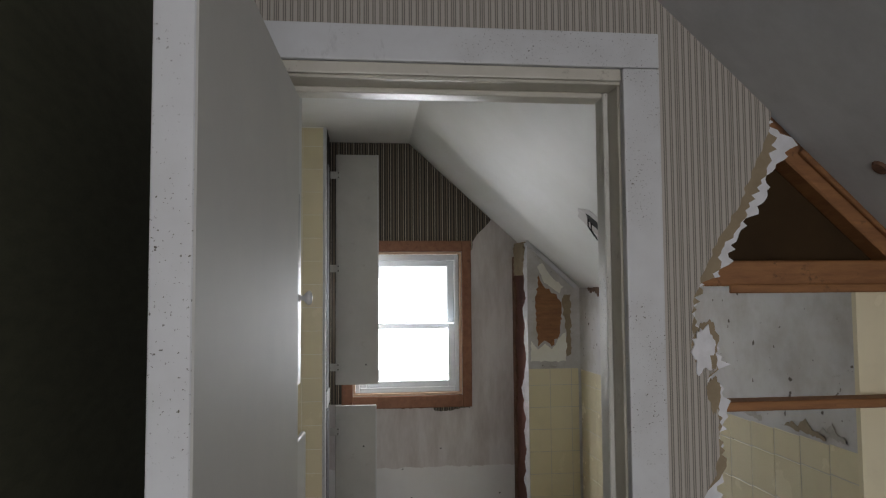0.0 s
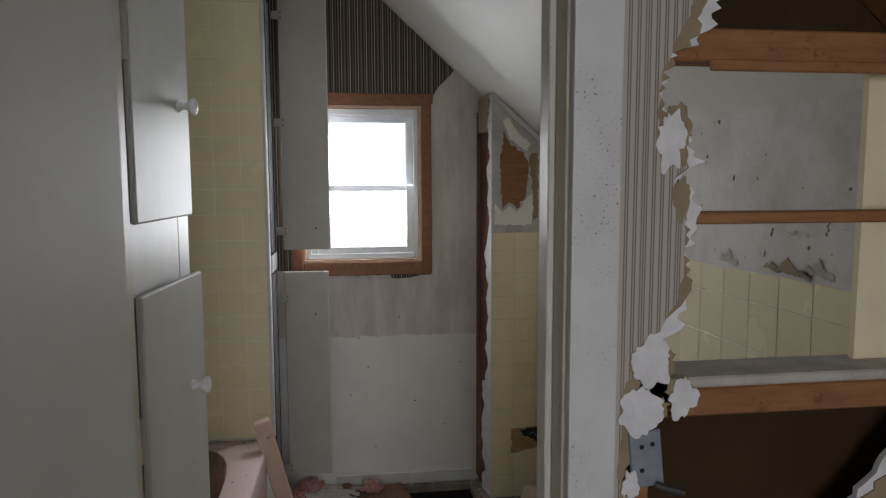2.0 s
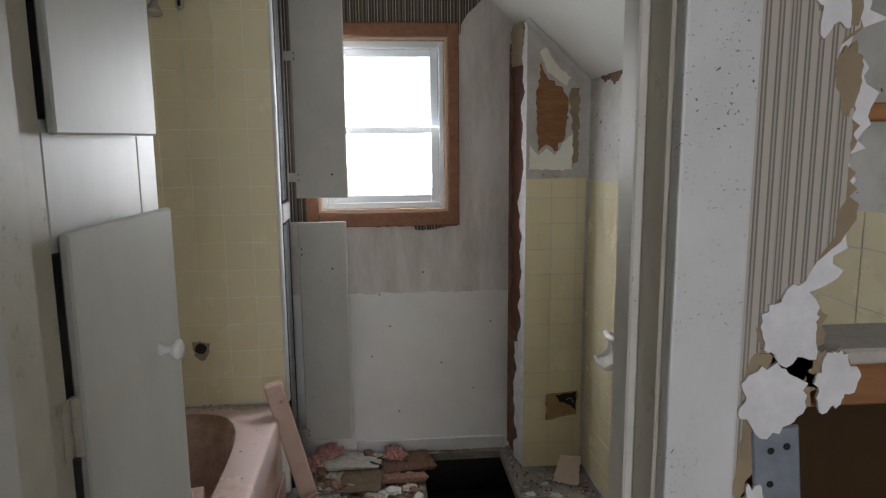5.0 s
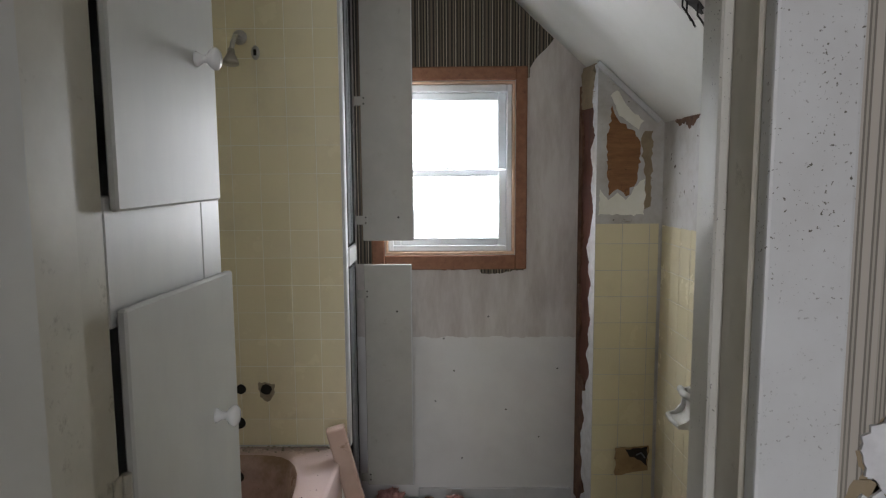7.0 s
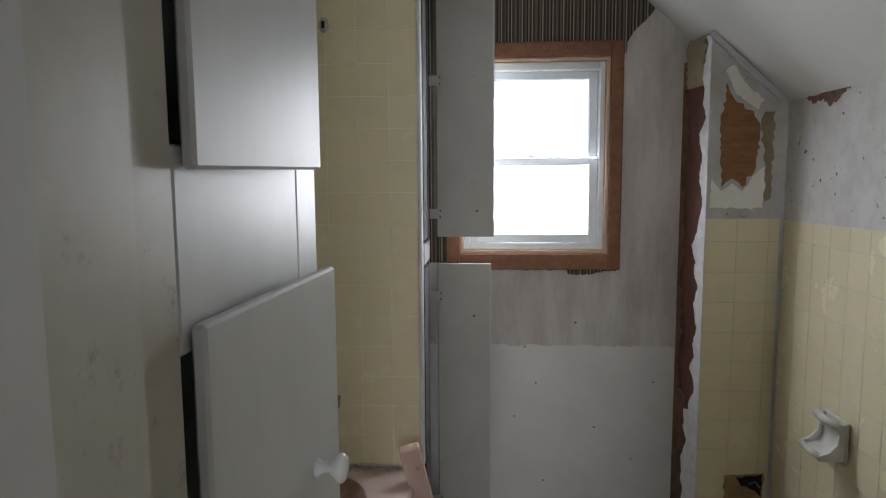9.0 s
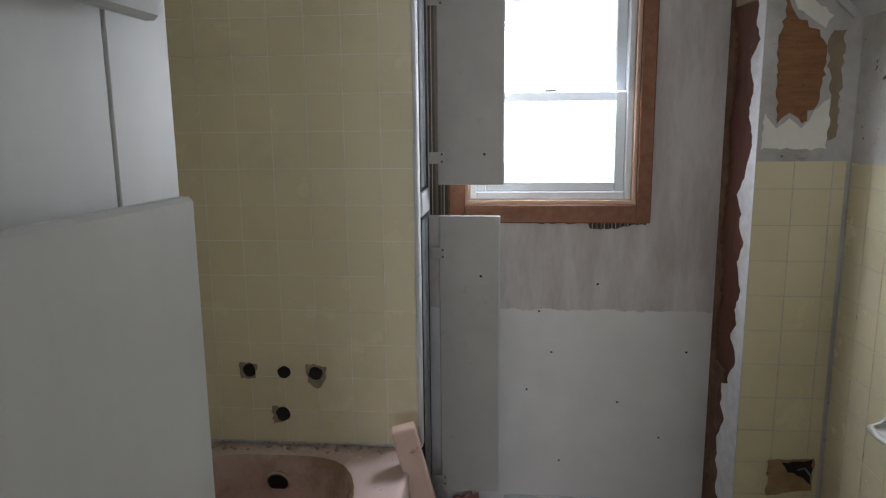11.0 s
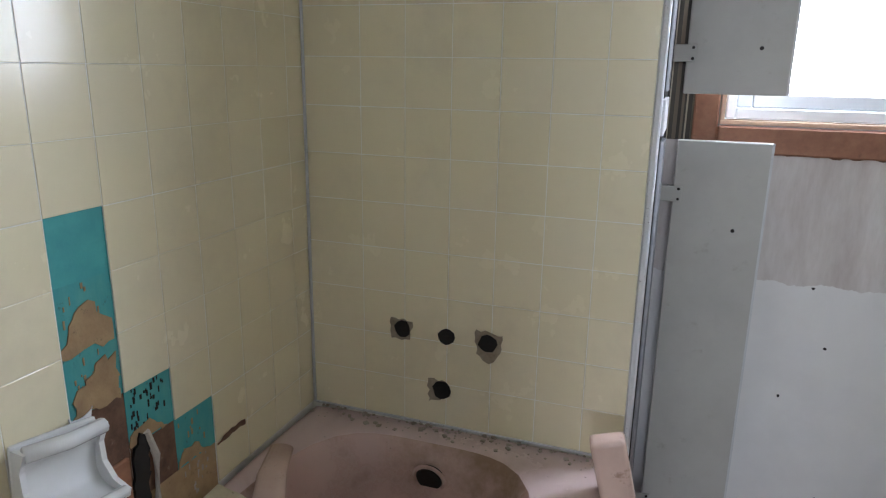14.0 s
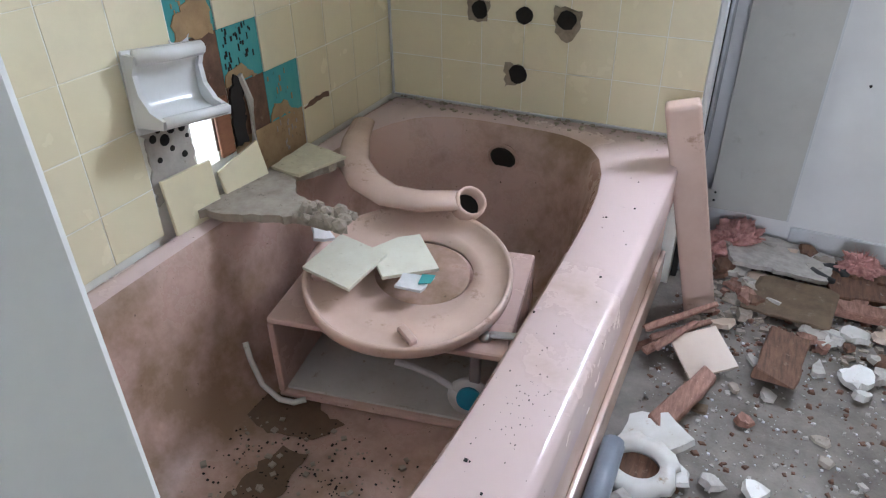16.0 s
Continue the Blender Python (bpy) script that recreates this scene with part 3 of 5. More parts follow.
def build_doorway():
    """Jambs, stops and the moulded casing on the hall side."""
    d = thing("doorway_trim", "off-white painted door casing and jambs, scuffed", "door frame", kind="structure")
    part("jamb", box(DOOR_R, DOOR_R + 0.02, HALL_Y, BATH_Y + 0.004, 0, DOOR_H, 0.002), CREAM_TRIM, d)
    part("jamb", box(DOOR_L - 0.02, DOOR_L, HALL_Y - 0.004, BATH_Y + 0.004, 0, DOOR_H, 0.002), CREAM_TRIM, d)
    part("head_jamb", box(DOOR_L - 0.02, DOOR_R + 0.02, HALL_Y - 0.004, BATH_Y + 0.004, DOOR_H, DOOR_H + 0.02, 0.002), CREAM_TRIM, d)
    part("stop", box(DOOR_R - 0.011, DOOR_R - 0.0005, HALL_Y + 0.045, BATH_Y + 0.002, 0, DOOR_H - 0.001, 0.002), WORN_TRIM, d, "mould-specked door stop")
    part("stop", box(DOOR_L, DOOR_R - 0.012, HALL_Y + 0.045, BATH_Y + 0.002, DOOR_H - 0.011, DOOR_H - 0.0005, 0.002), CREAM_TRIM, d)
    part("casing", box(DOOR_R + 0.003, 1.352, HALL_Y - 0.020, HALL_Y - 0.0005, 0, DOOR_H + 0.025, 0.003, segments=2), WHITE_TRIM, d)
    part("head_casing", box(DOOR_L - 0.06, 1.352, HALL_Y - 0.020, HALL_Y - 0.0005, DOOR_H + 0.026, DOOR_H + 0.088, 0.003, segments=2), WHITE_TRIM, d)
    part("head_bead", box(DOOR_L - 0.02, DOOR_R + 0.002, HALL_Y - 0.014, HALL_Y - 0.0045, DOOR_H + 0.004, DOOR_H + 0.025, 0.003, segments=2), CREAM_TRIM, d)
    part("casing", box(DOOR_L - 0.075, DOOR_L - 0.022, HALL_Y - 0.020, HALL_Y - 0.0005, 0, DOOR_H + 0.025, 0.004, segments=2), WHITE_TRIM, d)
    part("strike_plate", box(DOOR_R - 0.003, DOOR_R - 0.0002, HALL_Y + 0.010, HALL_Y + 0.034, 0.90, 0.985, 0.001), STEEL_BOX, d, "dull metal strike plate")
    part("latch_hole", box(DOOR_R - 0.0036, DOOR_R - 0.003, HALL_Y + 0.016, HALL_Y + 0.028, 0.925, 0.960), BLACK, d)


build_doorway()


def build_hall():
    """The dim room behind the walker, with an assumed, unseen window that lights it."""
    bm = box(-1.3, -0.28, -2.22, -2.1, 0, 2.47)
    for a in ((-0.28, 0.45, 0, 2.47), (1.65, 2.0, 0, 2.47), (0.45, 1.65, 0, 0.8), (0.45, 1.65, 2.05, 2.47)):
        box(a[0], a[1], -2.22, -2.1, a[2], a[3], bm=bm)
    single("wall_back", bm, SHADED_OLIVE, "unseen plain wall of the room outside the bathroom, round an assumed window", "wall", "structure")
    single("wall_hall", box(0.525, 0.575, -2.1, HALL_Y - 0.001, 0, 2.47), SHADED_OLIVE, "olive textured wall behind the open door, its shade put into the dark colour", "wall", "structure")
    bm = bmesh.new()
    xb = 1.368 + (2.201 - 2.47) / 0.945
    pts = [(xb, 2.47), (2.0, hall_slope_z(2.0)), (2.0, hall_slope_z(2.0) + 0.12), (xb, 2.56)]
    a = [bm.verts.new((x, -2.22, z)) for x, z in pts]
    b = [bm.verts.new((x, HALL_Y + 0.010, z)) for x, z in pts]
    for i in range(4):
        bm.faces.new((a[i], a[(i + 1) % 4], b[(i + 1) % 4], b[i]))
    bm.faces.new(a)
    bm.faces.new(b)
    single("ceiling_hall_slope", bm, TEXTURED, "grey stippled sloping ceiling", "ceiling", "structure")
    single("ceiling_hall", box(-0.3, xb, -2.22, HALL_Y + 0.010, 2.47, 2.56), TEXTURED, "grey stippled flat ceiling", "ceiling", "structure")


build_hall()


# ---- the hall door ----
def build_hall_door():
    """A flush door on the left jamb, swung back into the hall."""
    door = thing("door_1", "flush grey-white painted door, swung open into the hall", "door", (0.734, HALL_Y - 0.022, 0.012), (0, 0, -91.6), kind="structure")
    part("leaf", box(0.0, 0.592, -0.034, 0.0, 0.0, 2.0, 0.002), DOOR_PAINT, door)
    part("edge_band", box(0.5921, 0.5945, -0.033, -0.001, 0.0, 2.0, 0.001), WHITE_TRIM, door, "white painted door edge")
    part("latch_plate", box(0.5946, 0.5955, -0.026, -0.008, 0.985, 1.04, 0.0003), ALUMINIUM, door)
    for z in (0.25, 1.0, 1.75):
        part("hinge", moved(lathe([(0, 0), (0.006, 0), (0.006, 0.09), (0, 0.09)], 10), pose(-0.007, -0.006, z)), ALUMINIUM, door)


build_hall_door()


# ---- the window ----
def build_window():
    w = thing("window_1", "white vinyl double-hung window in a stained wood casing", "window", kind="structure")
    x0, x1, z0, z1 = 0.765, 1.335, 1.14, 1.888
    y = FAR_Y
    # stained casing with mitred look and raw inner edge
    part("casing", box(1.337, 1.386, y - 0.018, y - 0.0005, 1.074, 1.948, 0.004), CASING_WOOD, w)
    part("casing", box(0.706, 0.763, y - 0.018, y - 0.0005, 1.074, 1.948, 0.004), CASING_WOOD, w)
    part("casing", box(0.7632, 1.3368, y - 0.018, y - 0.0005, 1.890, 1.948, 0.004), CASING_WOOD, w)
    part("casing", box(0.7632, 1.3368, y - 0.018, y - 0.0005, 1.074, 1.138, 0.004), CASING_WOOD, w)
    for a in ((x0 + 0.001, x0 + 0.011, z0 + 0.011, z1 - 0.011), (x1 - 0.011, x1 - 0.001, z0 + 0.011, z1 - 0.011), (x0 + 0.001, x1 - 0.001, z0 + 0.001, z0 + 0.0105), (x0 + 0.001, x1 - 0.001, z1 - 0.0105, z1 - 0.001)):
        part("jamb_liner", box(a[0], a[1], y - 0.012, y + 0.05, a[2], a[3], 0.001), LIGHT_WOOD, w)
    a0, a1, b0, b1 = x0 + 0.013, x1 - 0.013, z0 + 0.013, z1 - 0.013
    for q in ((a0, a0 + 0.022, b0, b1), (a1 - 0.022, a1, b0, b1), (a0 + 0.0221, a1 - 0.0221, b0, b0 + 0.026), (a0 + 0.0221, a1 - 0.0221, b1 - 0.03, b1)):
        part("window_frame", box(q[0], q[1], y + 0.008, y + 0.075, q[2], q[3], 0.003), VINYL, w)
    mid = 1.495
    for name, ys, zs in (("lower_sash", (y + 0.018, y + 0.044), (b0 + 0.0265, mid + 0.018)), ("upper_sash", (y + 0.048, y + 0.072), (mid - 0.014, b1 - 0.0305))):
        s = new(name)
        s.parent = w
        l, r = a0 + 0.0225, a1 - 0.0225
        for q in ((l, l + 0.034, *zs), (r - 0.034, r, *zs), (l + 0.0341, r - 0.0341, zs[0], zs[0] + 0.032), (l + 0.0341, r - 0.0341, zs[1] - 0.03, zs[1])):
            part("rail", box(q[0], q[1], *ys, q[2], q[3], 0.003), VINYL, s)
        pane = part("pane", box(l + 0.03, r - 0.03, ys[0] + 0.011, ys[0] + 0.015, zs[0] + 0.028, zs[1] - 0.026), GLASS, s)
        pane.visible_shadow = False
    part("sash_lock", box(1.03, 1.07, y + 0.020, y + 0.042, mid + 0.0185, mid + 0.028, 0.003), WHITE_PLASTIC, w)
    single("backdrop", box(-7.05, -7.0, -6, 11.0, -9, 9), GLOW, "bright overcast daylight outside the broken wall", "sky", "structure")
    single("backdrop", box(-9, 11, 11.0, 11.05, -6, 9), GLOW, "bright overcast sky outside the window", "sky", "structure")


build_window()


# ---- narrow cupboard behind the tub's end wall, its two doors open ----
def build_tall_cupboard():
    c = thing("tall_cupboard", "narrow cupboard at the tub wall's end, both plain doors standing open", "cupboard")
    y = 3.766
    part("corner_trim", box(0.631, 0.645, PLUMB_Y - 0.006, PLUMB_Y + 0.040, 0.40, FLAT_Z - 0.002, 0.003), WHITE_TRIM, c, "white painted corner bead")
    # these two are painted black for the shaded gap between tub wall and doors
    part("stile", box(0.632, 0.647, PLUMB_Y + 0.041, 3.745, 0.0, 1.13, 0.002), BLACK, c)
    part("stile", box(0.632, 0.647, PLUMB_Y + 0.041, 3.745, 1.205, FLAT_Z - 0.002, 0.002), BLACK, c)
    part("cross_rail", box(0.632, 0.651, PLUMB_Y + 0.041, 3.745, 1.131, 1.204, 0.002), WHITE_TRIM, c)
    for k, yy in enumerate((3.562, 3.592, 3.640)):
        part("track", box(0.647, 0.655, yy, yy + 0.008, 0.02, 1.12, 0.001), ALUMINIUM, c, "aluminium shower door track")
        part("track", box(0.647, 0.652, yy, yy + 0.008, 1.22, 2.30, 0.001), ALUMINIUM, c)
    for label, z0, z1, x1, hs in (("upper", 1.211, 2.388, 0.896, (1.30, 1.80, 2.28)), ("lower", 0.112, 1.107, 0.884, (0.15, 0.98))):
        door = part("cupboard_door", box(0.678, x1, y, y + 0.018, z0, z1, 0.0025), PANEL_PAINT, c, "plain cream-grey plywood door, open")
        part("door_edge", box(x1 - 0.0045, x1 + 0.0005, y - 0.0012, y + 0.0005, z0, z1), WHITE_TRIM, door)
        for h in hs:
            part("hinge", box(0.650, 0.699, y - 0.003, y - 0.0002, h - 0.019, h + 0.019, 0.001), PANEL_PAINT, door)
            for dz in (-0.012, 0.012):
                part("screw", moved(lathe([(0, 0.002), (0.0035, 0.001), (0.0035, 0)], 8), pose(0.691, y - 0.003, h + dz, 90)), BLACK, door)
        part("pull_hole", moved(lathe([(0, 0.0012), (0.0045, 0.001), (0.0045, -0.001)], 10), pose(x1 - 0.065, y - 0.0002, z0 + (0.10 if label == "upper" else 0.79), 90)), BLACK, door)


build_tall_cupboard()


# ---- built-in linen closet beside the door ----
def knob_mesh():
    return lathe([(0.0, 0.0), (0.012, 0.0), (0.010, 0.004), (0.006, 0.010), (0.006, 0.016), (0.012, 0.021), (0.0165, 0.027), (0.0165, 0.031), (0.012, 0.035), (0.0, 0.0365)], 20)


def build_linen_closet():
    """Its face runs from beside the door to the tub; local x goes along the face, -y into the room."""
    p, q = (0.652, 1.4985), (0.660, 2.014)
    length = math.hypot(q[0] - p[0], q[1] - p[1])
    c = thing("linen_closet", "white painted built-in linen closet with two flat doors ajar", "closet", (*p, 0.0), (0, 0, math.degrees(math.atan2(q[1] - p[1], q[0] - p[0]))))
    zt, a, g = 2.465, 0.144, 0.437  # top, the doors' hinge side, and the joint of the wide stile
    part("stile", box(0.0, a, 0.0, 0.02, 0, zt, 0.003), CREAM_TRIM, c)
    part("stile", box(g, length, 0.0, 0.02, 0, zt, 0.002), CABINET_PAINT, c)
    part("rail", box(a + 0.0002, g - 0.0015, 0.0, 0.02, 1.330, 1.485, 0.002), CABINET_PAINT, c)
    part("rail", box(a + 0.0002, g - 0.0015, 0.0, 0.02, 2.36, zt, 0.002), CABINET_PAINT, c)
    part("rail", box(a + 0.0002, g - 0.0015, 0.0, 0.02, 0, 0.10, 0.002), CABINET_PAINT, c)
    part("side_panel", box(length - 0.02, length, 0.0202, 0.83, 0, zt), CABINET_PAINT, c)
    part("back_panel", box(0.0, length - 0.0202, 0.50, 0.52, 0, zt), HARDBOARD, c)
    part("shelf", box(0.02, length - 0.021, 0.03, 0.499, 1.38, 1.40), CABINET_PAINT, c)
    up = part("closet_door", moved(box(0.0, 0.313, -0.012, 0.0, 1.467, 2.42, 0.003), pose(0.153, -0.0015, 0, 0, 0, -1.6)), CABINET_PAINT, c, "flat glossy white upper door")
    part("knob", moved(knob_mesh(), pose(0.394, -0.020, 1.676, 90)), PORCELAIN, up, "white china knob", True)
    low = part("closet_door", moved(box(0.0, 0.317, -0.013, 0.0, 0.08, 1.352, 0.003), pose(0.153, -0.002, 0, 0, 0, -3.6)), CABINET_PAINT, c, "flat white lower door, hanging ajar")
    part("knob", moved(knob_mesh(), pose(0.384, -0.0285, 1.138, 90)), PORCELAIN, low, "white china knob", True)
    for z in (0.20, 1.08, 1.72, 2.25):
        hinge = moved(lathe([(0, 0), (0.006, 0), (0.006, 0.022), (0.0052, 0.024), (0.006, 0.026), (0.006, 0.048), (0.0052, 0.050), (0.006, 0.052), (0.006, 0.074), (0, 0.074)], 10), pose(0.1475, -0.006, z))
        box(0.124, 0.145, -0.0025, -0.0003, z, z + 0.074, 0.0006, bm=hinge)
        part("hinge", hinge, CREAM_TRIM, c, "paint-covered butt hinge")


build_linen_closet()


# ---- bathtub ----
def rounded(cx, cy, hx, hy, power, n=56):
    out = []
    for i in range(n):
        a = 2 * math.pi * i / n
        c, s = math.cos(a), math.sin(a)
        k = (abs(c) ** power + abs(s) ** power) ** (-1 / power)
        out.append((cx + hx * c * k, cy + hy * s * k))
    return out


def build_bathtub():
    tub = thing("bathtub", "dirty pink enamelled bathtub full of broken fixtures", "bathtub")
    x0, x1, y0, y1 = XL + 0.004, 0.622, 2.020, PLUMB_Y - 0.004
    cx, cy = 0.199, 2.765
    hx, hy = (x1 - x0) / 2, (y1 - y0) / 2
    ox, oy = (x0 + x1) / 2, (y0 + y1) / 2
    rings = [
        (rounded(ox, oy, hx, hy, 60), 0.30), (rounded(ox, oy, hx, hy, 60), 0.388), (rounded(ox, oy, hx - 0.004, hy - 0.002, 50), 0.398), (rounded(ox, oy, hx - 0.016, hy - 0.006, 40), 0.402),
        (rounded(cx, cy, 0.316, 0.680, 4.2), 0.402), (rounded(cx, cy, 0.308, 0.670, 4.0), 0.398), (rounded(cx, cy, 0.300, 0.660, 3.9), 0.385), (rounded(cx, cy, 0.284, 0.636, 3.8), 0.30),
        (rounded(cx, cy, 0.262, 0.604, 3.8), 0.18), (rounded(cx, cy, 0.230, 0.570, 3.8), 0.105), (rounded(cx, cy, 0.195, 0.52, 3.6), 0.078), (rounded(cx, cy, 0.10, 0.30, 3.0), 0.072)]
    bm = bmesh.new()
    vs = [[bm.verts.new((x, y, z)) for x, y in r] for r, z in rings]
    for a, b in zip(vs[5:], vs[6:]):
        for i in range(len(a)):
            j = (i + 1) % len(a)
            bm.faces.new((a[i], a[j], b[j], b[i]))
    bm.faces.new(vs[-1])
    bmesh.ops.delete(bm, geom=[v for v in bm.verts if not v.link_faces], context="VERTS")
    part("basin", bm, ENAMEL, tub, "grimy brown-pink basin", True)
    bm = bmesh.new()
    vs = [[bm.verts.new((x, y, z)) for x, y in r] for r, z in rings[:6]]
    for a, b in zip(vs, vs[1:]):
        for i in range(len(a)):
            j = (i + 1) % len(a)
            bm.faces.new((a[i], a[j], b[j], b[i]))
    part("rim", bm, RIM_ENAMEL, tub, "dusty pale pink rim", True)
    part("apron", box(0.572, 0.604, y0, y1, 0.004, 0.385, 0.006, segments=2), LID_PINK, tub, "scuffed pink front panel")
    part("apron_ridge", box(0.6045, 0.613, y0, y1, 0.300, 0.345, 0.003, segments=2), LID_PINK, tub)
    part("apron_foot", box(0.6045, 0.616, y0, y1, 0.004, 0.10, 0.005, segments=2), LID_PINK, tub)
    # black disc painted for the dark inside the overflow opening
    part("overflow_hole", moved(lathe([(0.0, 0.006), (0.030, 0.006), (0.034, 0.0), (0.034, -0.01)], 24), pose(0.207, 3.402, 0.325, 104)), BLACK, tub)
    part("overflow_ring", moved(lathe([(0.033, 0.004), (0.038, 0.006), (0.042, 0.0)], 24), pose(0.207, 3.402, 0.325, 104)), ENAMEL, tub)
    # dirt along the wall joints and on the bottom
    rng = random.Random(11)
    bm = bmesh.new()
    for i in range(380):
        if i % 5 < 2:
            x, y, z = rng.uniform(-0.14, 0.60), y1 - rng.random() ** 2 * 0.06 - 0.006, 0.402
        else:
            x, y, z = rng.uniform(0.0, 0.36), rng.uniform(2.28, 2.66), 0.0785
        r = 0.0015 + 0.0045 * rng.random() ** 2.5
        own = box(-r, r, -r * rng.uniform(0.4, 1), r, 0, r * rng.uniform(0.5, 1.0))
        moved(own, pose(x, y, z, 0, 0, rng.uniform(0, 180)))
        me = bpy.data.meshes.new("piece")
        own.to_mesh(me)
        own.free()
        bm.from_mesh(me)
        bpy.data.meshes.remove(me)
    specks = bmesh.new()
    for i in range(260):
        where = i % 20
        if where == 0:
            x, y, z = rng.uniform(0.51, 0.60), rng.uniform(2.35, 3.30), 0.4025
        else:
            x, y, z = rng.gauss(0.17, 0.11), rng.gauss(2.55, 0.08), 0.0787
        r = rng.uniform(0.0007, 0.0018)
        box(x - r * rng.uniform(0.6, 1.6), x + r, y - r * rng.uniform(0.6, 1.6), y + r, z, z + r, bm=specks)
    for i in range(60):
        x, y, r = rng.gauss(0.558, 0.018), rng.gauss(2.56, 0.06), rng.uniform(0.0003, 0.0008)
        box(x - r * rng.uniform(0.6, 1.4), x + r, y - r * rng.uniform(0.6, 2.4), y + r, 0.4022, 0.4026 + r * 0.3, bm=specks)
    single("dark_specks", specks, BLACK, "small dark droppings and dirt specks in the tub", "dirt", "stuff")
    single("tub_grit", bm, BROWN_DUST, "loose brown grit on the tub's rim and bottom", "rubble", "stuff")


build_bathtub()


# ---- what lies in the tub ----
def build_toilet_tank():
    t = thing("toilet_tank", "pink toilet tank lying on its back, open side out", "toilet tank", (0.214, 2.893, 0.080), (0, 0, 10.5))
    w, d, h, k = 0.22, 0.165, 0.192, 0.013
    part("top_wall", box(-w, w, -d, d, h - k, h, 0.006, segments=2), CLEAN_PINK, t)
    part("bottom_wall", box(-w, w, -d, d, 0, k, 0.006, segments=2), CLEAN_PINK, t)
    for s in (-1, 1):
        part("side_wall", box(min(s * w, s * (w - k)), max(s * w, s * (w - k)), -d, d, k + 0.0005, h - k - 0.0005, 0.004, segments=2), CLEAN_PINK, t)
    part("back_wall", box(-w + k + 0.001, w - k - 0.001, d - k, d, k + 0.001, h - k - 0.001), DIRTY_PORCELAIN, t, "dusty inside of the tank")
    part("inner_floor", box(-w + k + 0.001, w - k - 0.001, -d + 0.012, d - k - 0.001, k + 0.0005, k + 0.006), DIRTY_PORCELAIN, t)
    f = thing("float_valve", "white and blue plastic float valve hanging from the tank", "valve", (0.396, 2.770, 0.165), (78, 0, 15))
    part("disc", lathe([(0, 0), (0.034, 0), (0.038, 0.006), (0.034, 0.014), (0, 0.014)], 24), WHITE_PLASTIC, f, "", True)
    part("cap", moved(lathe([(0, 0), (0.022, 0), (0.022, 0.006), (0, 0.007)], 20), pose(0.002, 0.002, 0.0145)), BLUE_PLASTIC, f, "blue cap")
    part("arm", sweep([(-0.02, 0.01, 0.008), (-0.06, 0.035, 0.012), (-0.10, 0.055, 0.02), (-0.13, 0.06, 0.02)], 0.006, 8), WHITE_PLASTIC, f)
    part("stem", box(0.0, 0.02, 0.03, 0.10, 0.0, 0.014, 0.003), ALUMINIUM, f)
    h = thing("flush_handle", "small chrome flush handle on the tank", "handle", (0.411, 2.804, 0.2775), (0, 0, 18))
    part("lever", moved(box(0.0, 0.085, -0.008, 0.008, -0.004, 0.004, 0.003), pose(0.006, 0, 0.004)), CHROME, h)
    part("boss", moved(lathe([(0, 0), (0.012, 0), (0.011, 0.007), (0, 0.009)], 16), pose(0, 0, -0.004)), CHROME, h, "", True)


build_toilet_tank()


def build_seat_ring():
    """A round pink plate with a rim and an off-centre opening."""
    s = thing("toilet_seat_lid", "round pink lid with raised rim and oval opening", "toilet lid", (0.233, 2.860, 0.309), (7.5, 4.2, 0))
    bm = bmesh.new()
    n, R = 56, 0.192
    rings = []
    for r, z in ((R - 0.006, 0.0), (R, 0.006), (R, 0.024), (R - 0.005, 0.028), (R - 0.010, 0.023), (R - 0.016, 0.012), (R - 0.05, 0.009)):
        rings.append([bm.verts.new((r * math.cos(2 * math.pi * i / n), r * 1.02 * math.sin(2 * math.pi * i / n), z)) for i in range(n)])
    for z in (0.008, 0.0):
        rings.append([bm.verts.new((0.018 + 0.094 * math.cos(2 * math.pi * i / n), 0.026 + 0.088 * math.sin(2 * math.pi * i / n), z)) for i in range(n)])
    for a, b in zip(rings, rings[1:] + rings[:1]):
        for i in range(n):
            j = (i + 1) % n
            bm.faces.new((a[i], a[j], b[j], b[i]))
    part("plate", bm, LID_PINK, s, "", True)
    for x, y, a in ((-0.135, -0.075, 20), (0.07, -0.135, -30)):
        part("bumper", moved(box(-0.022, 0.022, -0.008, 0.008, 0, 0.014, 0.003), pose(x, y, 0.009, 0, 0, a)), CLEAN_PINK, s, "small moulded bumper with screw holes")
    part("dirt_pan", moved(sheet(rounded(0.016, 0.024, 0.09, 0.084, 2, 32), 0.003), pose(0, 0, 0.0005)), ENAMEL, s)


build_seat_ring()


def loose_tile(name, outline, at, turn, material, label, category="tile", thick=0.007, seed=0, rough=0.0):
    o = ragged(outline, 0.015, rough, seed) if rough else outline
    ob = single(name, sheet(o, thick), material, label, category)
    ob.matrix_world = pose(*at, *turn)
    return ob


SQ = [(-0.054, -0.054), (0.054, -0.054), (0.054, 0.054), (-0.054, 0.054)]
loose_tile("loose_tile", SQ, (0.133, 2.806, 0.351), (8, 4, -8), LOOSE_GLAZE, "loose pale yellow wall tile lying on the pink lid")
loose_tile("loose_tile", SQ[:3] + [(0.01, 0.054), (-0.054, 0.030)], (0.210, 2.878, 0.341), (7, 5, 47), LOOSE_GLAZE, "chipped pale yellow wall tile lying on the pink lid")
loose_tile("tile_chip", [(-0.034, -0.016), (0.012, -0.026), (0.036, 0.014), (-0.022, 0.018)], (0.267, 2.820, 0.337), (7, 4, 24), GYPSUM, "chip of white plaster with a turquoise corner", "rubble", 0.006, 3, 0.003)
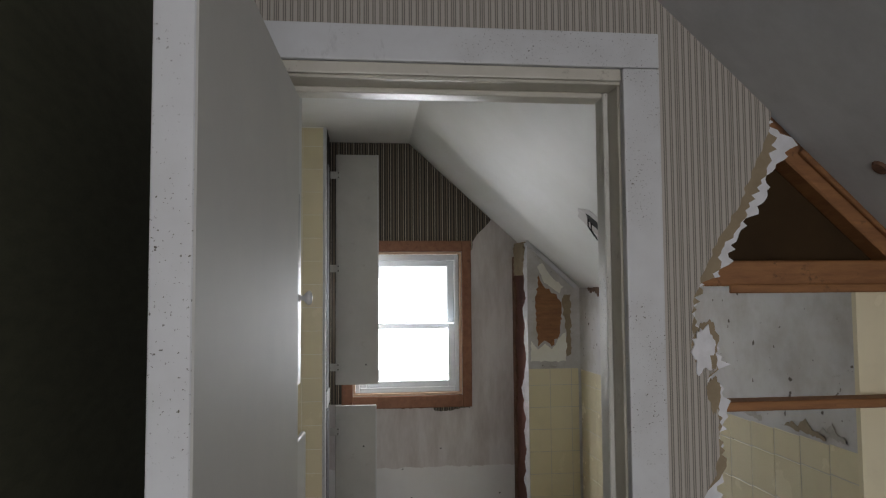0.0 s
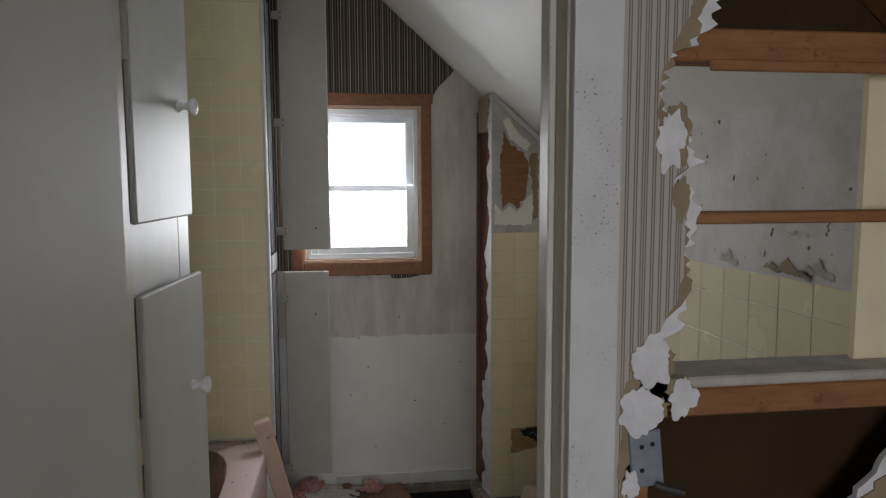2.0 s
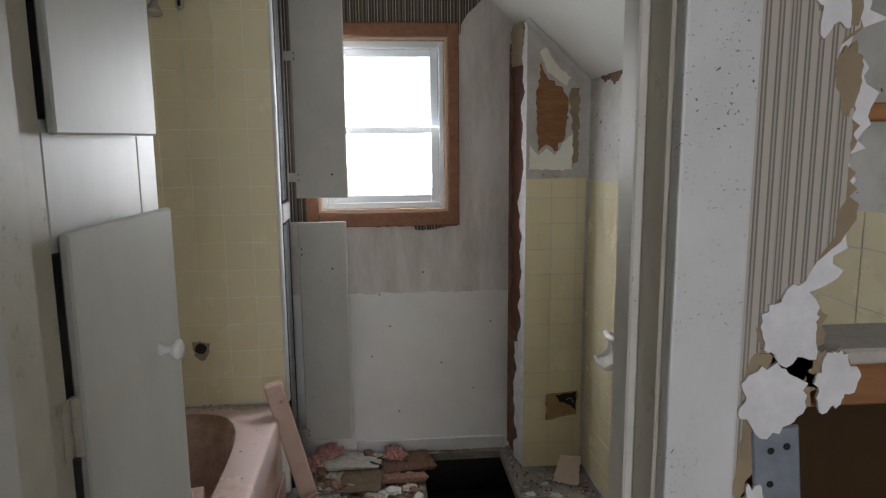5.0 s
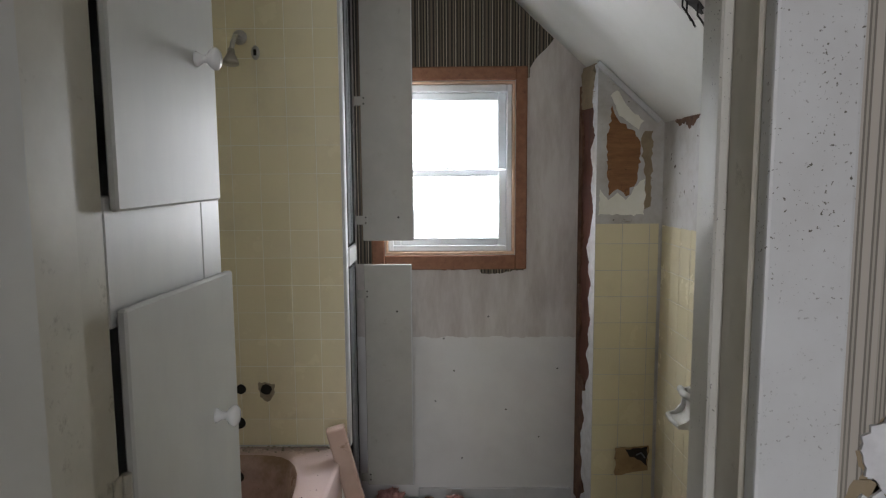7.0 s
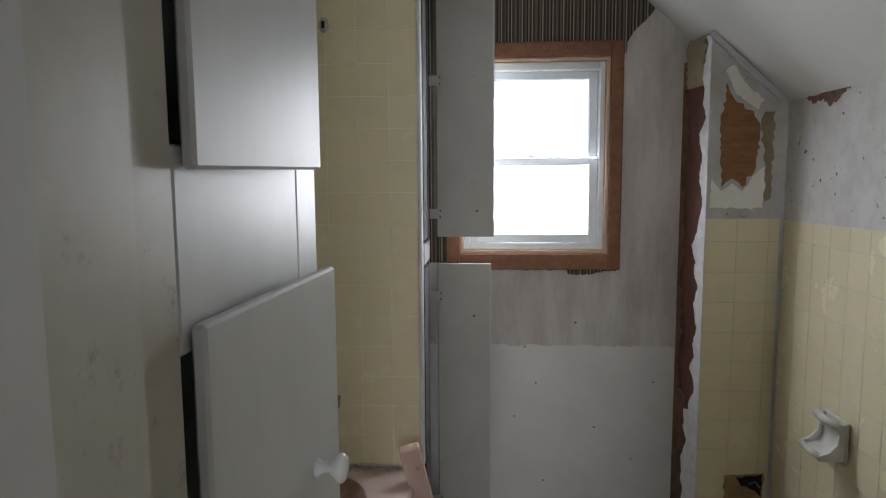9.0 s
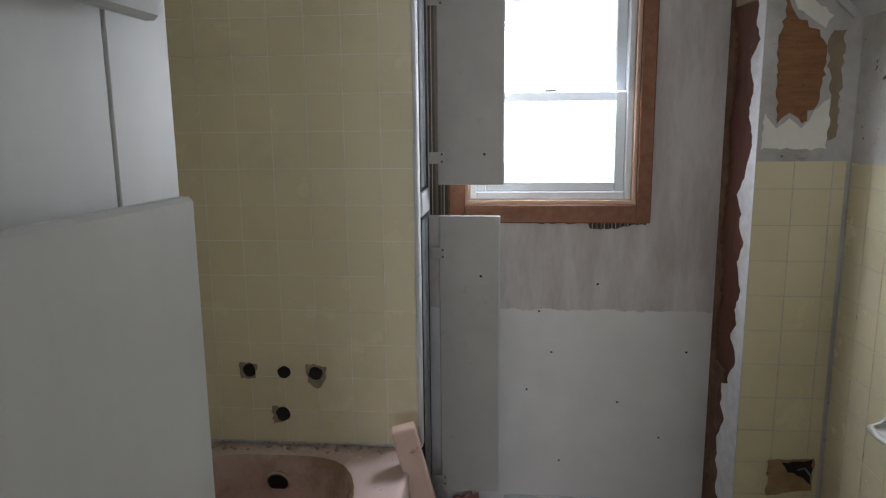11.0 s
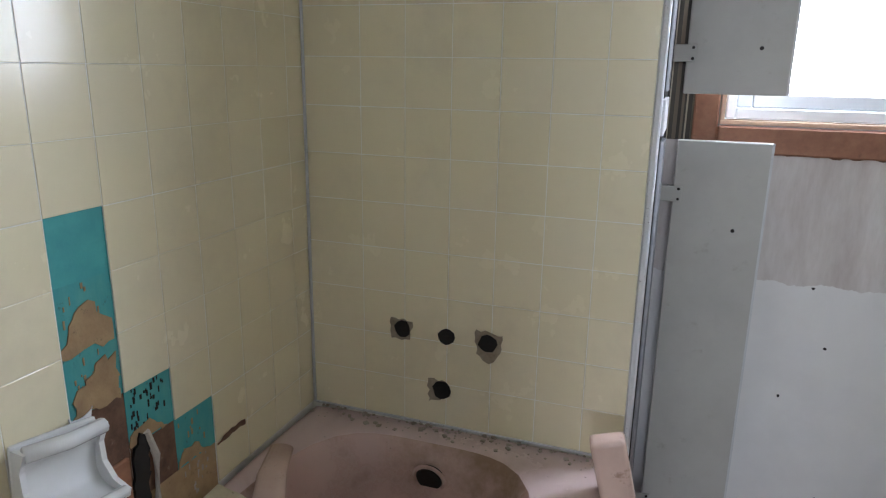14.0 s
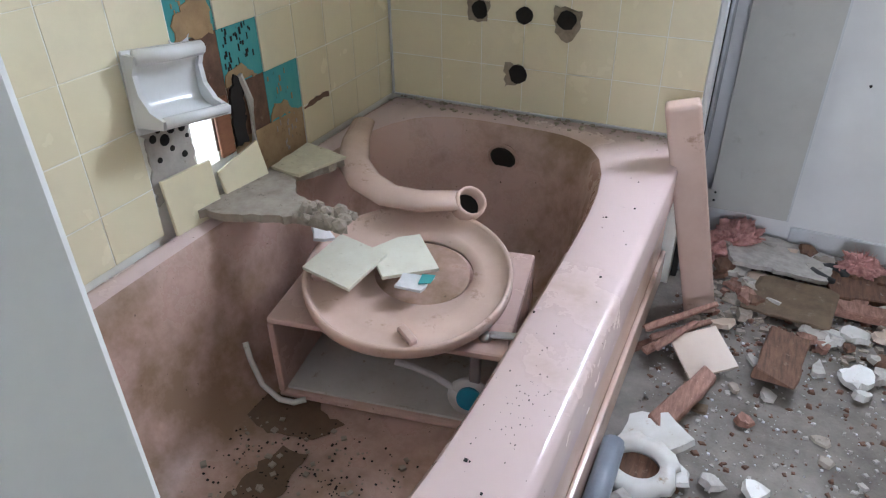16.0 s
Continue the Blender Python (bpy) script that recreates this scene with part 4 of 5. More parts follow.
loose_tile("tile_chip", [(-0.006, -0.014), (0.016, -0.010), (0.024, 0.012), (0.0, 0.012)], (0.279, 2.826, 0.3445), (7, 4, 24), TURQUOISE, "small turquoise flake of board on plaster", "rubble", 0.0015, 5, 0.003)
loose_tile("tile_chip", [(-0.02, -0.015), (0.022, -0.012), (0.012, 0.02), (-0.018, 0.018)], (0.055, 2.849, 0.366), (20, 16, 50), GYPSUM, "small white crumb of broken plaster", "rubble", 0.008, 4, 0.003)


def build_mortar_slab():
    s = thing("mortar_slab", "broken slab of grey mortar with a tile corner, fallen across the tub", "rubble", (0, 0, 0), (0, 0, 0))
    slab = sheet(ragged([(-0.150, 2.745), (-0.128, 2.85), (-0.132, 2.94), (-0.128, 3.07), (-0.015, 3.045), (-0.065, 2.93), (0.0, 2.87), (0.10, 2.848), (0.142, 2.81), (0.03, 2.800), (-0.06, 2.765)], 0.013, 0.006, 7), 0.016)
    moved(slab, pose(0, 0, 0.412))
    part("slab", slab, BROWN_DUST, s)
    part("tile_corner", moved(sheet(ragged([(-0.126, 2.945), (-0.130, 3.078), (-0.012, 3.048), (-0.050, 2.935)], 0.02, 0.002, 2), 0.006), pose(0, 0, 0.4285)), SPECKLED_TILE, s, "speckled yellow tile stuck on it")
    crumbs = bmesh.new()
    rng = random.Random(2)
    for i in range(26):
        r = rng.uniform(0.006, 0.016)
        bmesh.ops.create_icosphere(crumbs, subdivisions=1, radius=r, matrix=pose(rng.uniform(0.03, 0.135), rng.uniform(2.803, 2.848), 0.430 + rng.uniform(-0.004, 0.008), rng.uniform(0, 90), rng.uniform(0, 90)))
    part("crumbs", crumbs, BROWN_DUST, s, "mortar crumbs")


build_mortar_slab()

rim_piece = single("curved_rim_piece", sweep([(-0.092, 3.250, 0.426), (-0.066, 3.170, 0.412), (-0.022, 3.088, 0.402), (0.042, 3.032, 0.394), (0.112, 3.006, 0.388), (0.182, 3.020, 0.384), (0.246, 3.056, 0.382)],
    [0.027, 0.032, 0.036, 0.037, 0.036, 0.034, 0.032], 16, None, 0.50), LID_PINK, "curved broken piece of pink toilet rim", "toilet part", smooth=True)
broken = thing("broken_spout", "jagged hollow end of broken pink china", "toilet part", (0.262, 3.062, 0.372), (38, 22, 30))
part("shell", lathe([(0.030, -0.02), (0.034, 0.0), (0.033, 0.022), (0.026, 0.022), (0.026, -0.02)], 14), LID_PINK, broken, "", True)
# black plug stands for the shade inside the hollow end
part("inside", lathe([(0.0, -0.006), (0.026, -0.006), (0.026, -0.012)], 14), BLACK, broken)
single("supply_tube", sweep([(-0.056, 2.711, 0.17), (-0.038, 2.698, 0.145), (-0.003, 2.682, 0.104), (0.041, 2.675, 0.090), (0.069, 2.681, 0.088), (0.085, 2.698, 0.088)], 0.006, 8), DIRTY_PORCELAIN, "thin bent supply tube beside the tank", "pipe", smooth=True)


def build_tank_lid():
    lid = thing("tank_lid", "pink china tank lid leaning against the tub's corner", "toilet lid", (0.724, 3.425, 0.008), (4, -13.5, 10))
    part("lid", box(-0.036, 0.036, -0.023, 0.023, 0, 0.545, 0.010, segments=3), LID_PINK, lid, "", True)
    part("lid_lip", box(-0.026, 0.026, 0.0225, 0.028, 0.03, 0.515, 0.002), LID_PINK, lid)


build_tank_lid()


# ---- holes and fittings on the tub walls ----
def build_pipe_hole(x, z, r, square, seed):
    """An open pipe hole, its dark painted as a black plate, with a broken patch of bare mortar round it."""
    h = thing("pipe_hole", "rough open pipe hole in the tiled wall, black inside", "hole", (x, PLUMB_Y, z), group="tap holes")
    if square:
        part("patch", moved(sheet(ragged(square, 0.010, 0.004, seed), 0.002), pose(0, -0.0005, 0, 90)), MORTAR_PATCH, h, "bare brown-grey mortar")
    bore_shade = ragged([(r * math.cos(a), r * math.sin(a)) for a in (2 * math.pi * i / 11 for i in range(11))], 0.02, 0.003, seed + 1)
    part("bore_shade", moved(sheet([(a + random.Random(seed + i).uniform(-0.004, 0.004), b) for i, (a, b) in enumerate(bore_shade)], 0.0015), pose(0, -0.0028, 0, 90)), BLACK, h)


build_pipe_hole(0.094, 0.645, 0.022, [(-0.032, 0.026), (-0.030, -0.028), (0.018, -0.026), (0.024, 0.020)], 31)
build_pipe_hole(0.207, 0.641, 0.021, None, 34)
build_pipe_hole(0.309, 0.640, 0.022, [(-0.030, 0.030), (0.034, 0.022), (0.030, -0.022), (0.004, -0.052), (-0.028, -0.030)], 37)
build_pipe_hole(0.197, 0.500, 0.024, [(-0.036, 0.026), (-0.034, -0.036), (-0.004, -0.028), (0.010, 0.022)], 40)


def build_shower_head():
    s = thing("shower_head", "chrome shower head on a short arm", "shower head", (0.258, PLUMB_Y - 0.0005, 2.015))
    part("escutcheon", moved(lathe([(0, 0.012), (0.014, 0.012), (0.026, 0.004), (0.028, 0.0)], 24), pose(0, 0, 0, 90)), CHROME, s, "", True)
    part("arm", sweep([(0, -0.004, 0), (-0.001, -0.045, -0.004), (-0.003, -0.075, -0.030), (-0.006, -0.088, -0.062)], 0.009, 12), CHROME, s, "", True)
    part("head", moved(lathe([(0.0, 0.0), (0.012, 0.0), (0.015, -0.020), (0.028, -0.046), (0.030, -0.056), (0.0, -0.058)], 24), pose(-0.006, -0.089, -0.058, -14)), CHROME, s, "", True)
    b = thing("wall_bracket", "small dark oval bracket on the tiled wall", "bracket", (0.316, PLUMB_Y - 0.0005, 1.958))
    part("plate", moved(lathe([(0, 0.008), (0.014, 0.007), (0.018, 0.0)], 18), pose(0, 0, 0, 90) @ Matrix.Diagonal((0.9, 1.5, 1, 1))), CHROME, b, "", True)
    part("slot", box(-0.006, 0.006, -0.0105, -0.0072, -0.012, 0.012, 0.002), BLACK, b)


build_shower_head()


def build_soap_dish(name, at, turn, label, size=1.0, material=PORCELAIN):
    """A square china soap dish: plate, hood, side cheeks and curved tray. Local -y is out of the wall, x along it."""
    s = thing(name, label, "soap dish", at, turn)
    w = 0.076 * size
    part("plate", box(-w, w, -0.010, 0.0, -w, w, 0.004, segments=2), material, s)
    part("hood", sweep([(-w * 0.92, -0.034, w * 0.86), (0, -0.044, w * 0.86), (w * 0.92, -0.034, w * 0.86)], 0.0125, 10), material, s, "", True)
    bm = bmesh.new()
    profile = [(-0.040, w * 0.80), (-0.030, w * 0.70), (-0.020, w * 0.50), (-0.0145, w * 0.22), (-0.014, -w * 0.08), (-0.018, -w * 0.30), (-0.028, -w * 0.47), (-0.044, -w * 0.57), (-0.062, -w * 0.60), (-0.078, -w * 0.58)]
    ends = [[bm.verts.new((x, y, z)) for y, z in profile] for x in (-w * 0.87, w * 0.87)]
    for k in range(len(profile) - 1):
        bm.faces.new((ends[0][k], ends[0][k + 1], ends[1][k + 1], ends[1][k]))
    part("bowl", bm, material, s, "", True)
    part("tray", box(-w * 0.9, w * 0.9, -0.078, -0.0105, -w * 0.78, -w * 0.62, 0.006, segments=2), material, s, "", False)
    part("tray_lip", sweep([(-w * 0.9, -0.076, -w * 0.60), (0, -0.084, -w * 0.58), (w * 0.9, -0.076, -w * 0.60)], 0.009, 10), material, s, "", True)
    for sx in (-1, 1):
        cheek = bmesh.new()
        outline = [(-0.010, w * 0.92), (-0.040, w * 0.88), (-0.026, w * 0.45), (-0.030, 0.0), (-0.052, -w * 0.38), (-0.082, -w * 0.55), (-0.078, -w * 0.76), (-0.010, -w * 0.80)]
        lo = [cheek.verts.new((sx * w * 0.86, y, z)) for y, z in outline]
        f = cheek.faces.new(lo)
        up = bmesh.ops.extrude_face_region(cheek, geom=[f])["geom"]
        bmesh.ops.translate(cheek, verts=[v for v in up if isinstance(v, bmesh.types.BMVert)], vec=(sx * w * 0.13, 0, 0))
        part("cheek", cheek, material, s)
    return s


build_soap_dish("soap_dish", (XL + 0.010, 2.742, 0.660), (-6, 6, 82), "white china soap dish hanging loose from the broken tiled wall", 0.88)
dish = build_soap_dish("soap_dish", (XR - 0.001, 3.172, 0.675), (0, 0, -90), "white china soap dish on the yellow tiled side wall, rusty tray", 0.85, DIRTY_PORCELAIN)


# ---- right wall and wing details ----
def build_side_details():
    # the openings below get flat black plates for their inner shade
    o = thing("outlet_opening", "broken square outlet opening with bare wires", "outlet", (1.802, WING_Y, 0.284))
    part("patch", moved(sheet(ragged([(-0.062, 0.058), (0.030, 0.064), (0.078, 0.070), (0.078, -0.040), (-0.060, -0.062)], 0.014, 0.004, 51), 0.002), pose(0, -0.0005, 0, 90)), MASTIC, o, "tan mastic patch")
    part("bore_shade", moved(sheet(ragged([(-0.02, 0.054), (0.074, 0.066), (0.074, -0.02), (0.03, 0.01), (0.0, 0.02)], 0.014, 0.005, 52), 0.0015), pose(0, -0.0028, 0, 90)), BLACK, o)
    part("wire", sweep([(0.03, -0.004, 0.03), (0.04, -0.03, 0.05), (0.055, -0.035, 0.03)], 0.003, 6), STEEL_BOX, o)
    p = thing("torn_wall_patch", "torn brown patch where plaster has come off the boxed corner", "wall damage", (0.027, 0, 0))
    part("brown_paper", moved(sheet(ragged([(1.665, 1.40), (1.70, 1.43), (1.735, 1.40), (1.78, 1.47), (1.79, 1.60), (1.765, 1.66), (1.70, 1.70), (1.672, 1.76), (1.655, 1.62), (1.66, 1.52)], 0.014, 0.007, 53), 0.002), pose(0, WING_Y + 0.0055, 0, 90)), FRAMING, p)
    part("cream_paint", moved(sheet(ragged([(1.665, 1.80), (1.70, 1.72), (1.78, 1.665), (1.80, 1.70), (1.73, 1.76), (1.69, 1.82)], 0.014, 0.005, 54), 0.003), pose(0, WING_Y + 0.0050, 0, 90)), GROUT, p)
    part("cream_paint", moved(sheet(ragged([(1.625, 1.325), (1.81, 1.325), (1.81, 1.47), (1.79, 1.46), (1.735, 1.385), (1.70, 1.415), (1.665, 1.385), (1.63, 1.43)], 0.014, 0.005, 55), 0.0025), pose(0, WING_Y + 0.0052, 0, 90)), GROUT, p)
    part("brown_paper", moved(sheet(ragged([(1.800, 1.345), (1.835, 1.36), (1.838, 1.66), (1.805, 1.66), (1.79, 1.62), (1.812, 1.48)], 0.014, 0.006, 56), 0.002), pose(0, WING_Y + 0.0058, 0, 90)), TORN_PAPER, p)
    part("trim_strip", moved(box(0, 0.34, -0.006, 0.006, -0.022, 0.0, 0.002), pose(WING_X + 0.002 - 0.027, WING_Y - 0.002, slope_z(WING_X) - 0.004, 0, 42.3, 0)), WHITE_TRIM, p)
    h = thing("wall_hook", "rusty hook on the stained plaster", "hook", (XR + 0.0055, 2.811, 1.574), (0, 0, 0))
    part("plate", box(-0.004, 0.0, -0.010, 0.010, -0.028, 0.028, 0.002), OLD_BOARD, h)
    part("prong", sweep([(-0.003, 0, 0.01), (-0.022, 0, 0.0), (-0.026, 0, 0.018)], 0.004, 8), OLD_BOARD, h)
    k = thing("towel_bar_hole", "square opening in the side wall tiles", "hole", (XR - 0.0025, 2.785, 0.755))
    part("patch", box(-0.0015, 0.004, -0.085, 0.085, -0.075, 0.055), GREY_SLAB, k)
    part("bore_shade", moved(sheet(ragged([(-0.07, -0.065), (0.06, -0.06), (0.068, 0.03), (-0.05, 0.045)], 0.016, 0.005, 61), 0.0015), pose(-0.0018, 0, 0, 90, 0, -90)), BLACK, k)
    c = thing("ceiling_fixture_hole", "torn hole in the sloped ceiling with wires hanging out", "hole", (1.650, 2.625, slope_z(1.650) - 0.0008), (0, 42.3, 0))
    part("patch", moved(sheet(ragged([(-0.05, -0.07), (0.05, -0.08), (0.075, 0.02), (0.05, 0.09), (-0.04, 0.08), (-0.075, 0.0)], 0.02, 0.004, 62), 0.001), pose(0, 0, -0.001)), UPPER_WALL, c)
    part("bore_shade", moved(sheet(ragged([(-0.045, -0.02), (0.0, -0.035), (0.04, -0.02), (0.05, 0.02), (0.01, 0.03), (-0.02, 0.018)], 0.012, 0.006, 63), 0.001), pose(0, 0, -0.0024)), BLACK, c)
    for a, b in ((0.0, 0.02), (0.02, -0.015), (-0.02, 0.01)):
        part("wire", sweep([(a, b, -0.002), (a + 0.02, b + 0.008, -0.02), (a + 0.045, b - 0.004, -0.03), (a + 0.06, b + 0.01, -0.03)], 0.0025, 6), BLACK, c)
    s = single("ceiling_stain_spot", moved(lathe([(0.0, -0.006), (0.012, -0.005), (0.015, 0.0)], 14), pose(1.694, 1.30, hall_slope_z(1.694) - 0.0003, 0, 43.4, 0)), OLD_BOARD, "small rusty fixture stub on the stippled ceiling", "fixture")
    e = thing("switch_box", "grey metal switch box hanging in the broken wall", "switch box", (1.404, HALL_Y + 0.003, 1.144), (0, -6, 0))
    part("plate", box(-0.022, 0.026, -0.004, 0.0, -0.040, 0.042, 0.002), STEEL_BOX, e)
    for x, z in ((-0.004, 0.02), (0.012, 0.022), (-0.006, -0.014)):
        part("screw_hole", moved(lathe([(0, 0.001), (0.0035, 0.0008), (0.0035, 0)], 8), pose(x, -0.0041, z, 90)), BLACK, e)
    part("cable", sweep([(0.012, -0.004, -0.038), (0.028, -0.012, -0.044), (0.048, -0.016, -0.050)], 0.006, 8), RUBBER, e, "black cable end")
    g = thing("plaster_flake", "white torn plaster flakes clinging to the wall's edge", "wall damage", (-0.006, 0, 0.010))
    for i, (x, z, rx, rz, white) in enumerate(((1.418, 1.276, 0.036, 0.038, True), (1.420, 1.262, 0.040, 0.040, False), (1.398, 1.208, 0.036, 0.036, True), (1.410, 1.220, 0.040, 0.042, False), (1.462, 1.219, 0.022, 0.034, True),
                                               (1.456, 1.232, 0.026, 0.032, False), (1.432, 1.578, 0.024, 0.044, True), (1.440, 1.585, 0.026, 0.050, False), (1.388, 1.100, 0.014, 0.030, True), (1.452, 1.500, 0.014, 0.034, False))):
        rim = []
        for k in range(40):
            a = 2 * math.pi * k / 40
            d = Vector((math.cos(a), math.sin(a), i * 3.7))
            r = 0.86 + 0.42 * noise.noise(d * 1.6) + 0.26 * noise.noise(d * 4.3)
            rim.append((x + rx * r * math.cos(a), z + rz * r * math.sin(a)))
        part("flake" if white else "torn_paper", moved(sheet(ragged(rim, 0.006, 0.0018, 70 + i), 0.003 if white else 0.0012), pose(0, HALL_Y + (0.0 if white else 0.0010), 0, 90)), GYPSUM if white else TORN_PAPER, g)


build_side_details()


# ---- rubble on the floor ----
def plank(name, at, turn, size, material, label, category="board", taper=0.0, seed=0):
    rng = random.Random(seed)
    l, w, h = size
    bm = bmesh.new()
    n = 7
    rows = []
    for i in range(n + 1):
        x = l * (i / n - 0.5)
        j = rng.uniform(-0.1, 0.1) * w
        ww, hh = w * (1 - taper * i / n), h * (1 - 0.4 * taper * i / n)
        e = rng.uniform(-0.02, 0.02) if i in (0, n) else 0
        rows.append([bm.verts.new((x + e * s, y, z)) for s, y, z in ((1, -ww / 2 + j * 0.3, 0), (-0.5, ww / 2 + j * 0.3, 0), (0.6, ww / 2 + j * 0.3, hh), (-1, -ww / 2 + j * 0.3, hh))])
    for a, b in zip(rows, rows[1:]):
        for i in range(4):
            bm.faces.new((a[i], a[(i + 1) % 4], b[(i + 1) % 4], b[i]))
    bm.faces.new(rows[0])
    bm.faces.new(rows[-1])
    bmesh.ops.bevel(bm, geom=bm.edges[:], offset=min(0.003, h * 0.2), segments=1, affect="EDGES")
    ob = single(name, bm, material, label, category)
    ob.matrix_world = pose(*at, *turn)
    return ob


def chipped(bm, size, thick, seed):
    """Wear on a broken piece: the upper edge crumbles and the faces tilt."""
    rng = random.Random(seed)
    lift = rng.uniform(-0.25, 0.25) * thick / size
    for v in bm.verts:
        if v.co.z > thick * 0.4:
            k = rng.uniform(0.72, 0.98)
            v.co = Vector((v.co.x * k, v.co.y * k, v.co.z + lift * v.co.x * 2 - rng.uniform(0, 0.25) * thick))
    return bm


def shard(at, turn, size, material, label, name="rubble_piece", seed=0, thick=0.012, category="rubble"):
    rng = random.Random(seed)
    o = [(size * rng.uniform(0.6, 1.1) * math.cos(a), size * rng.uniform(0.45, 0.9) * math.sin(a)) for a in (2 * math.pi * (i + rng.uniform(-0.25, 0.25)) / 6 for i in range(6))]
    ob = single(name, chipped(sheet(ragged(o, 0.012, size * 0.10, seed), thick), size, thick, seed), material, label, category)
    ob.matrix_world = pose(*at, *turn)
    return ob


def build_insulation(at, size, seed, label):
    rng = random.Random(seed)
    bm = bmesh.new()
    bmesh.ops.create_icosphere(bm, subdivisions=5, radius=1)
    for v in bm.verts:
        d = v.co.copy()
        k = 1 + 0.5 * noise.noise(d * 1.9 + Vector((seed, 0, 0))) + 0.38 * noise.noise(d * 4.5 + Vector((0, seed, 0))) + 0.20 * noise.noise(d * 13) + rng.uniform(-0.05, 0.07)
        v.co = Vector((d.x * size[0] * k, d.y * size[1] * k, max(-0.35, d.z) * size[2] * k))
    for _ in range(160):  # loose fibres
        a, e = rng.uniform(0, 6.283), rng.uniform(0.1, 1.4)
        d = Vector((math.cos(a) * math.cos(e), math.sin(a) * math.cos(e), math.sin(e)))
        p = Vector((d.x * size[0], d.y * size[1], d.z * size[2])) * rng.uniform(0.7, 1.0)
        side = Vector((-d.y, d.x, rng.uniform(-0.5, 0.5))).normalized() * 0.0016
        tip = p + (d + Vector((rng.uniform(-0.8, 0.8), rng.uniform(-0.8, 0.8), rng.uniform(-0.2, 0.6)))) * size[2] * rng.uniform(0.25, 0.6)
        bm.faces.new((bm.verts.new(p - side), bm.verts.new(p + side), bm.verts.new(tip)))
    ob = single("insulation_tuft", bm, INSULATION, label, "insulation", smooth=True)
    ob.matrix_world = pose(*at, 0, 0, rng.uniform(0, 180))


build_insulation((0.77, 3.765, 0.022), (0.085, 0.055, 0.045), 3, "tuft of pink fibreglass insulation by the wall")
build_insulation((1.072, 3.73, 0.040), (0.042, 0.030, 0.034), 5, "tuft of pink fibreglass insulation on the rubble")
build_insulation((0.715, 3.70, 0.018), (0.05, 0.04, 0.035), 8, "tuft of pink fibreglass insulation by the tub")
plank("brown_board", (0.92, 3.515, 0.030), (8, -6, -12), (0.17, 0.145, 0.008), BROWN_SCRAP, "flat brown scrap of hardboard on the rubble", seed=1)
plank("short_plank", (0.912, 3.285, 0.022), (3, 2, 82), (0.185, 0.085, 0.020), OLD_BOARD, "short broken brown plank lying on the floor", seed=2)
plank("floor_board", (1.12, 3.70, 0.006), (0, -2, 8), (0.24, 0.17, 0.018), OLD_BOARD, "loose brown floor board beside the hole", seed=3)
plank("floor_board", (1.11, 3.545, 0.014), (0, 2, 4), (0.19, 0.05, 0.022), SPLINTER, "splintered pale wooden lath", "wood", seed=4)
plank("wood_chunk", (0.738, 3.056, 0.022), (10, -4, 68), (0.20, 0.046, 0.036), SPLINTER, "split chunk of reddish wood", "wood", 0.25, 5)
for i, (x, y, a, l) in enumerate(((0.672, 3.275, 46, 0.20), (0.688, 3.262, 52, 0.17), (0.700, 3.280, 40, 0.15), (0.690, 3.240, 58, 0.13), (0.692, 3.300, 44, 0.19))):
    plank("splintered_stick", (x, y, 0.012 + 0.012 * i), (6 * i, -7, a), (l, 0.020, 0.012), SPLINTER, "splintered reddish stick in a small heap", "wood", 0.4, 10 + i)
loose_tile("loose_tile", SQ, (0.755, 3.225, 0.034), (16, -10, 34), BEIGE_CERAMIC, "loose beige ceramic tile on the floor")
loose_tile("drywall_piece", [(-0.13, -0.09), (0.10, -0.10), (0.15, 0.06), (-0.02, 0.11), (-0.14, 0.06)], (0.885, 3.72, 0.024), (-4, 5, 10), PLASTER_DUST, "broken piece of pale painted drywall by the wall", "rubble", 0.011, 80, 0.006)
loose_tile("plaster_sheet", [(-0.20, -0.16), (0.32, -0.20), (0.26, 0.08), (0.06, 0.10), (-0.04, 0.19), (-0.12, 0.10)], (1.29, 3.00, 0.006), (3, 2, 4), GREY_SLAB, "large dusty piece of broken plaster board beside the floor hole", "rubble", 0.012, 81, 0.008)
loose_tile("plaster_sheet", [(-0.10, -0.07), (0.11, -0.09), (0.08, 0.09), (-0.08, 0.07)], (1.68, 3.20, 0.008), (-4, 6, 30), BROWN_SCRAP, "brown torn floor covering by the side wall", "rubble", 0.010, 82, 0.008)
loose_tile("leaning_tile", [(-0.055, 0), (0.055, 0), (0.06, 0.12), (-0.03, 0.11)], (1.79, 3.46, 0.006), (70, 0, -25), BEIGE_CERAMIC, "broken tile leaning in the corner", "tile", 0.008, 83, 0.004)


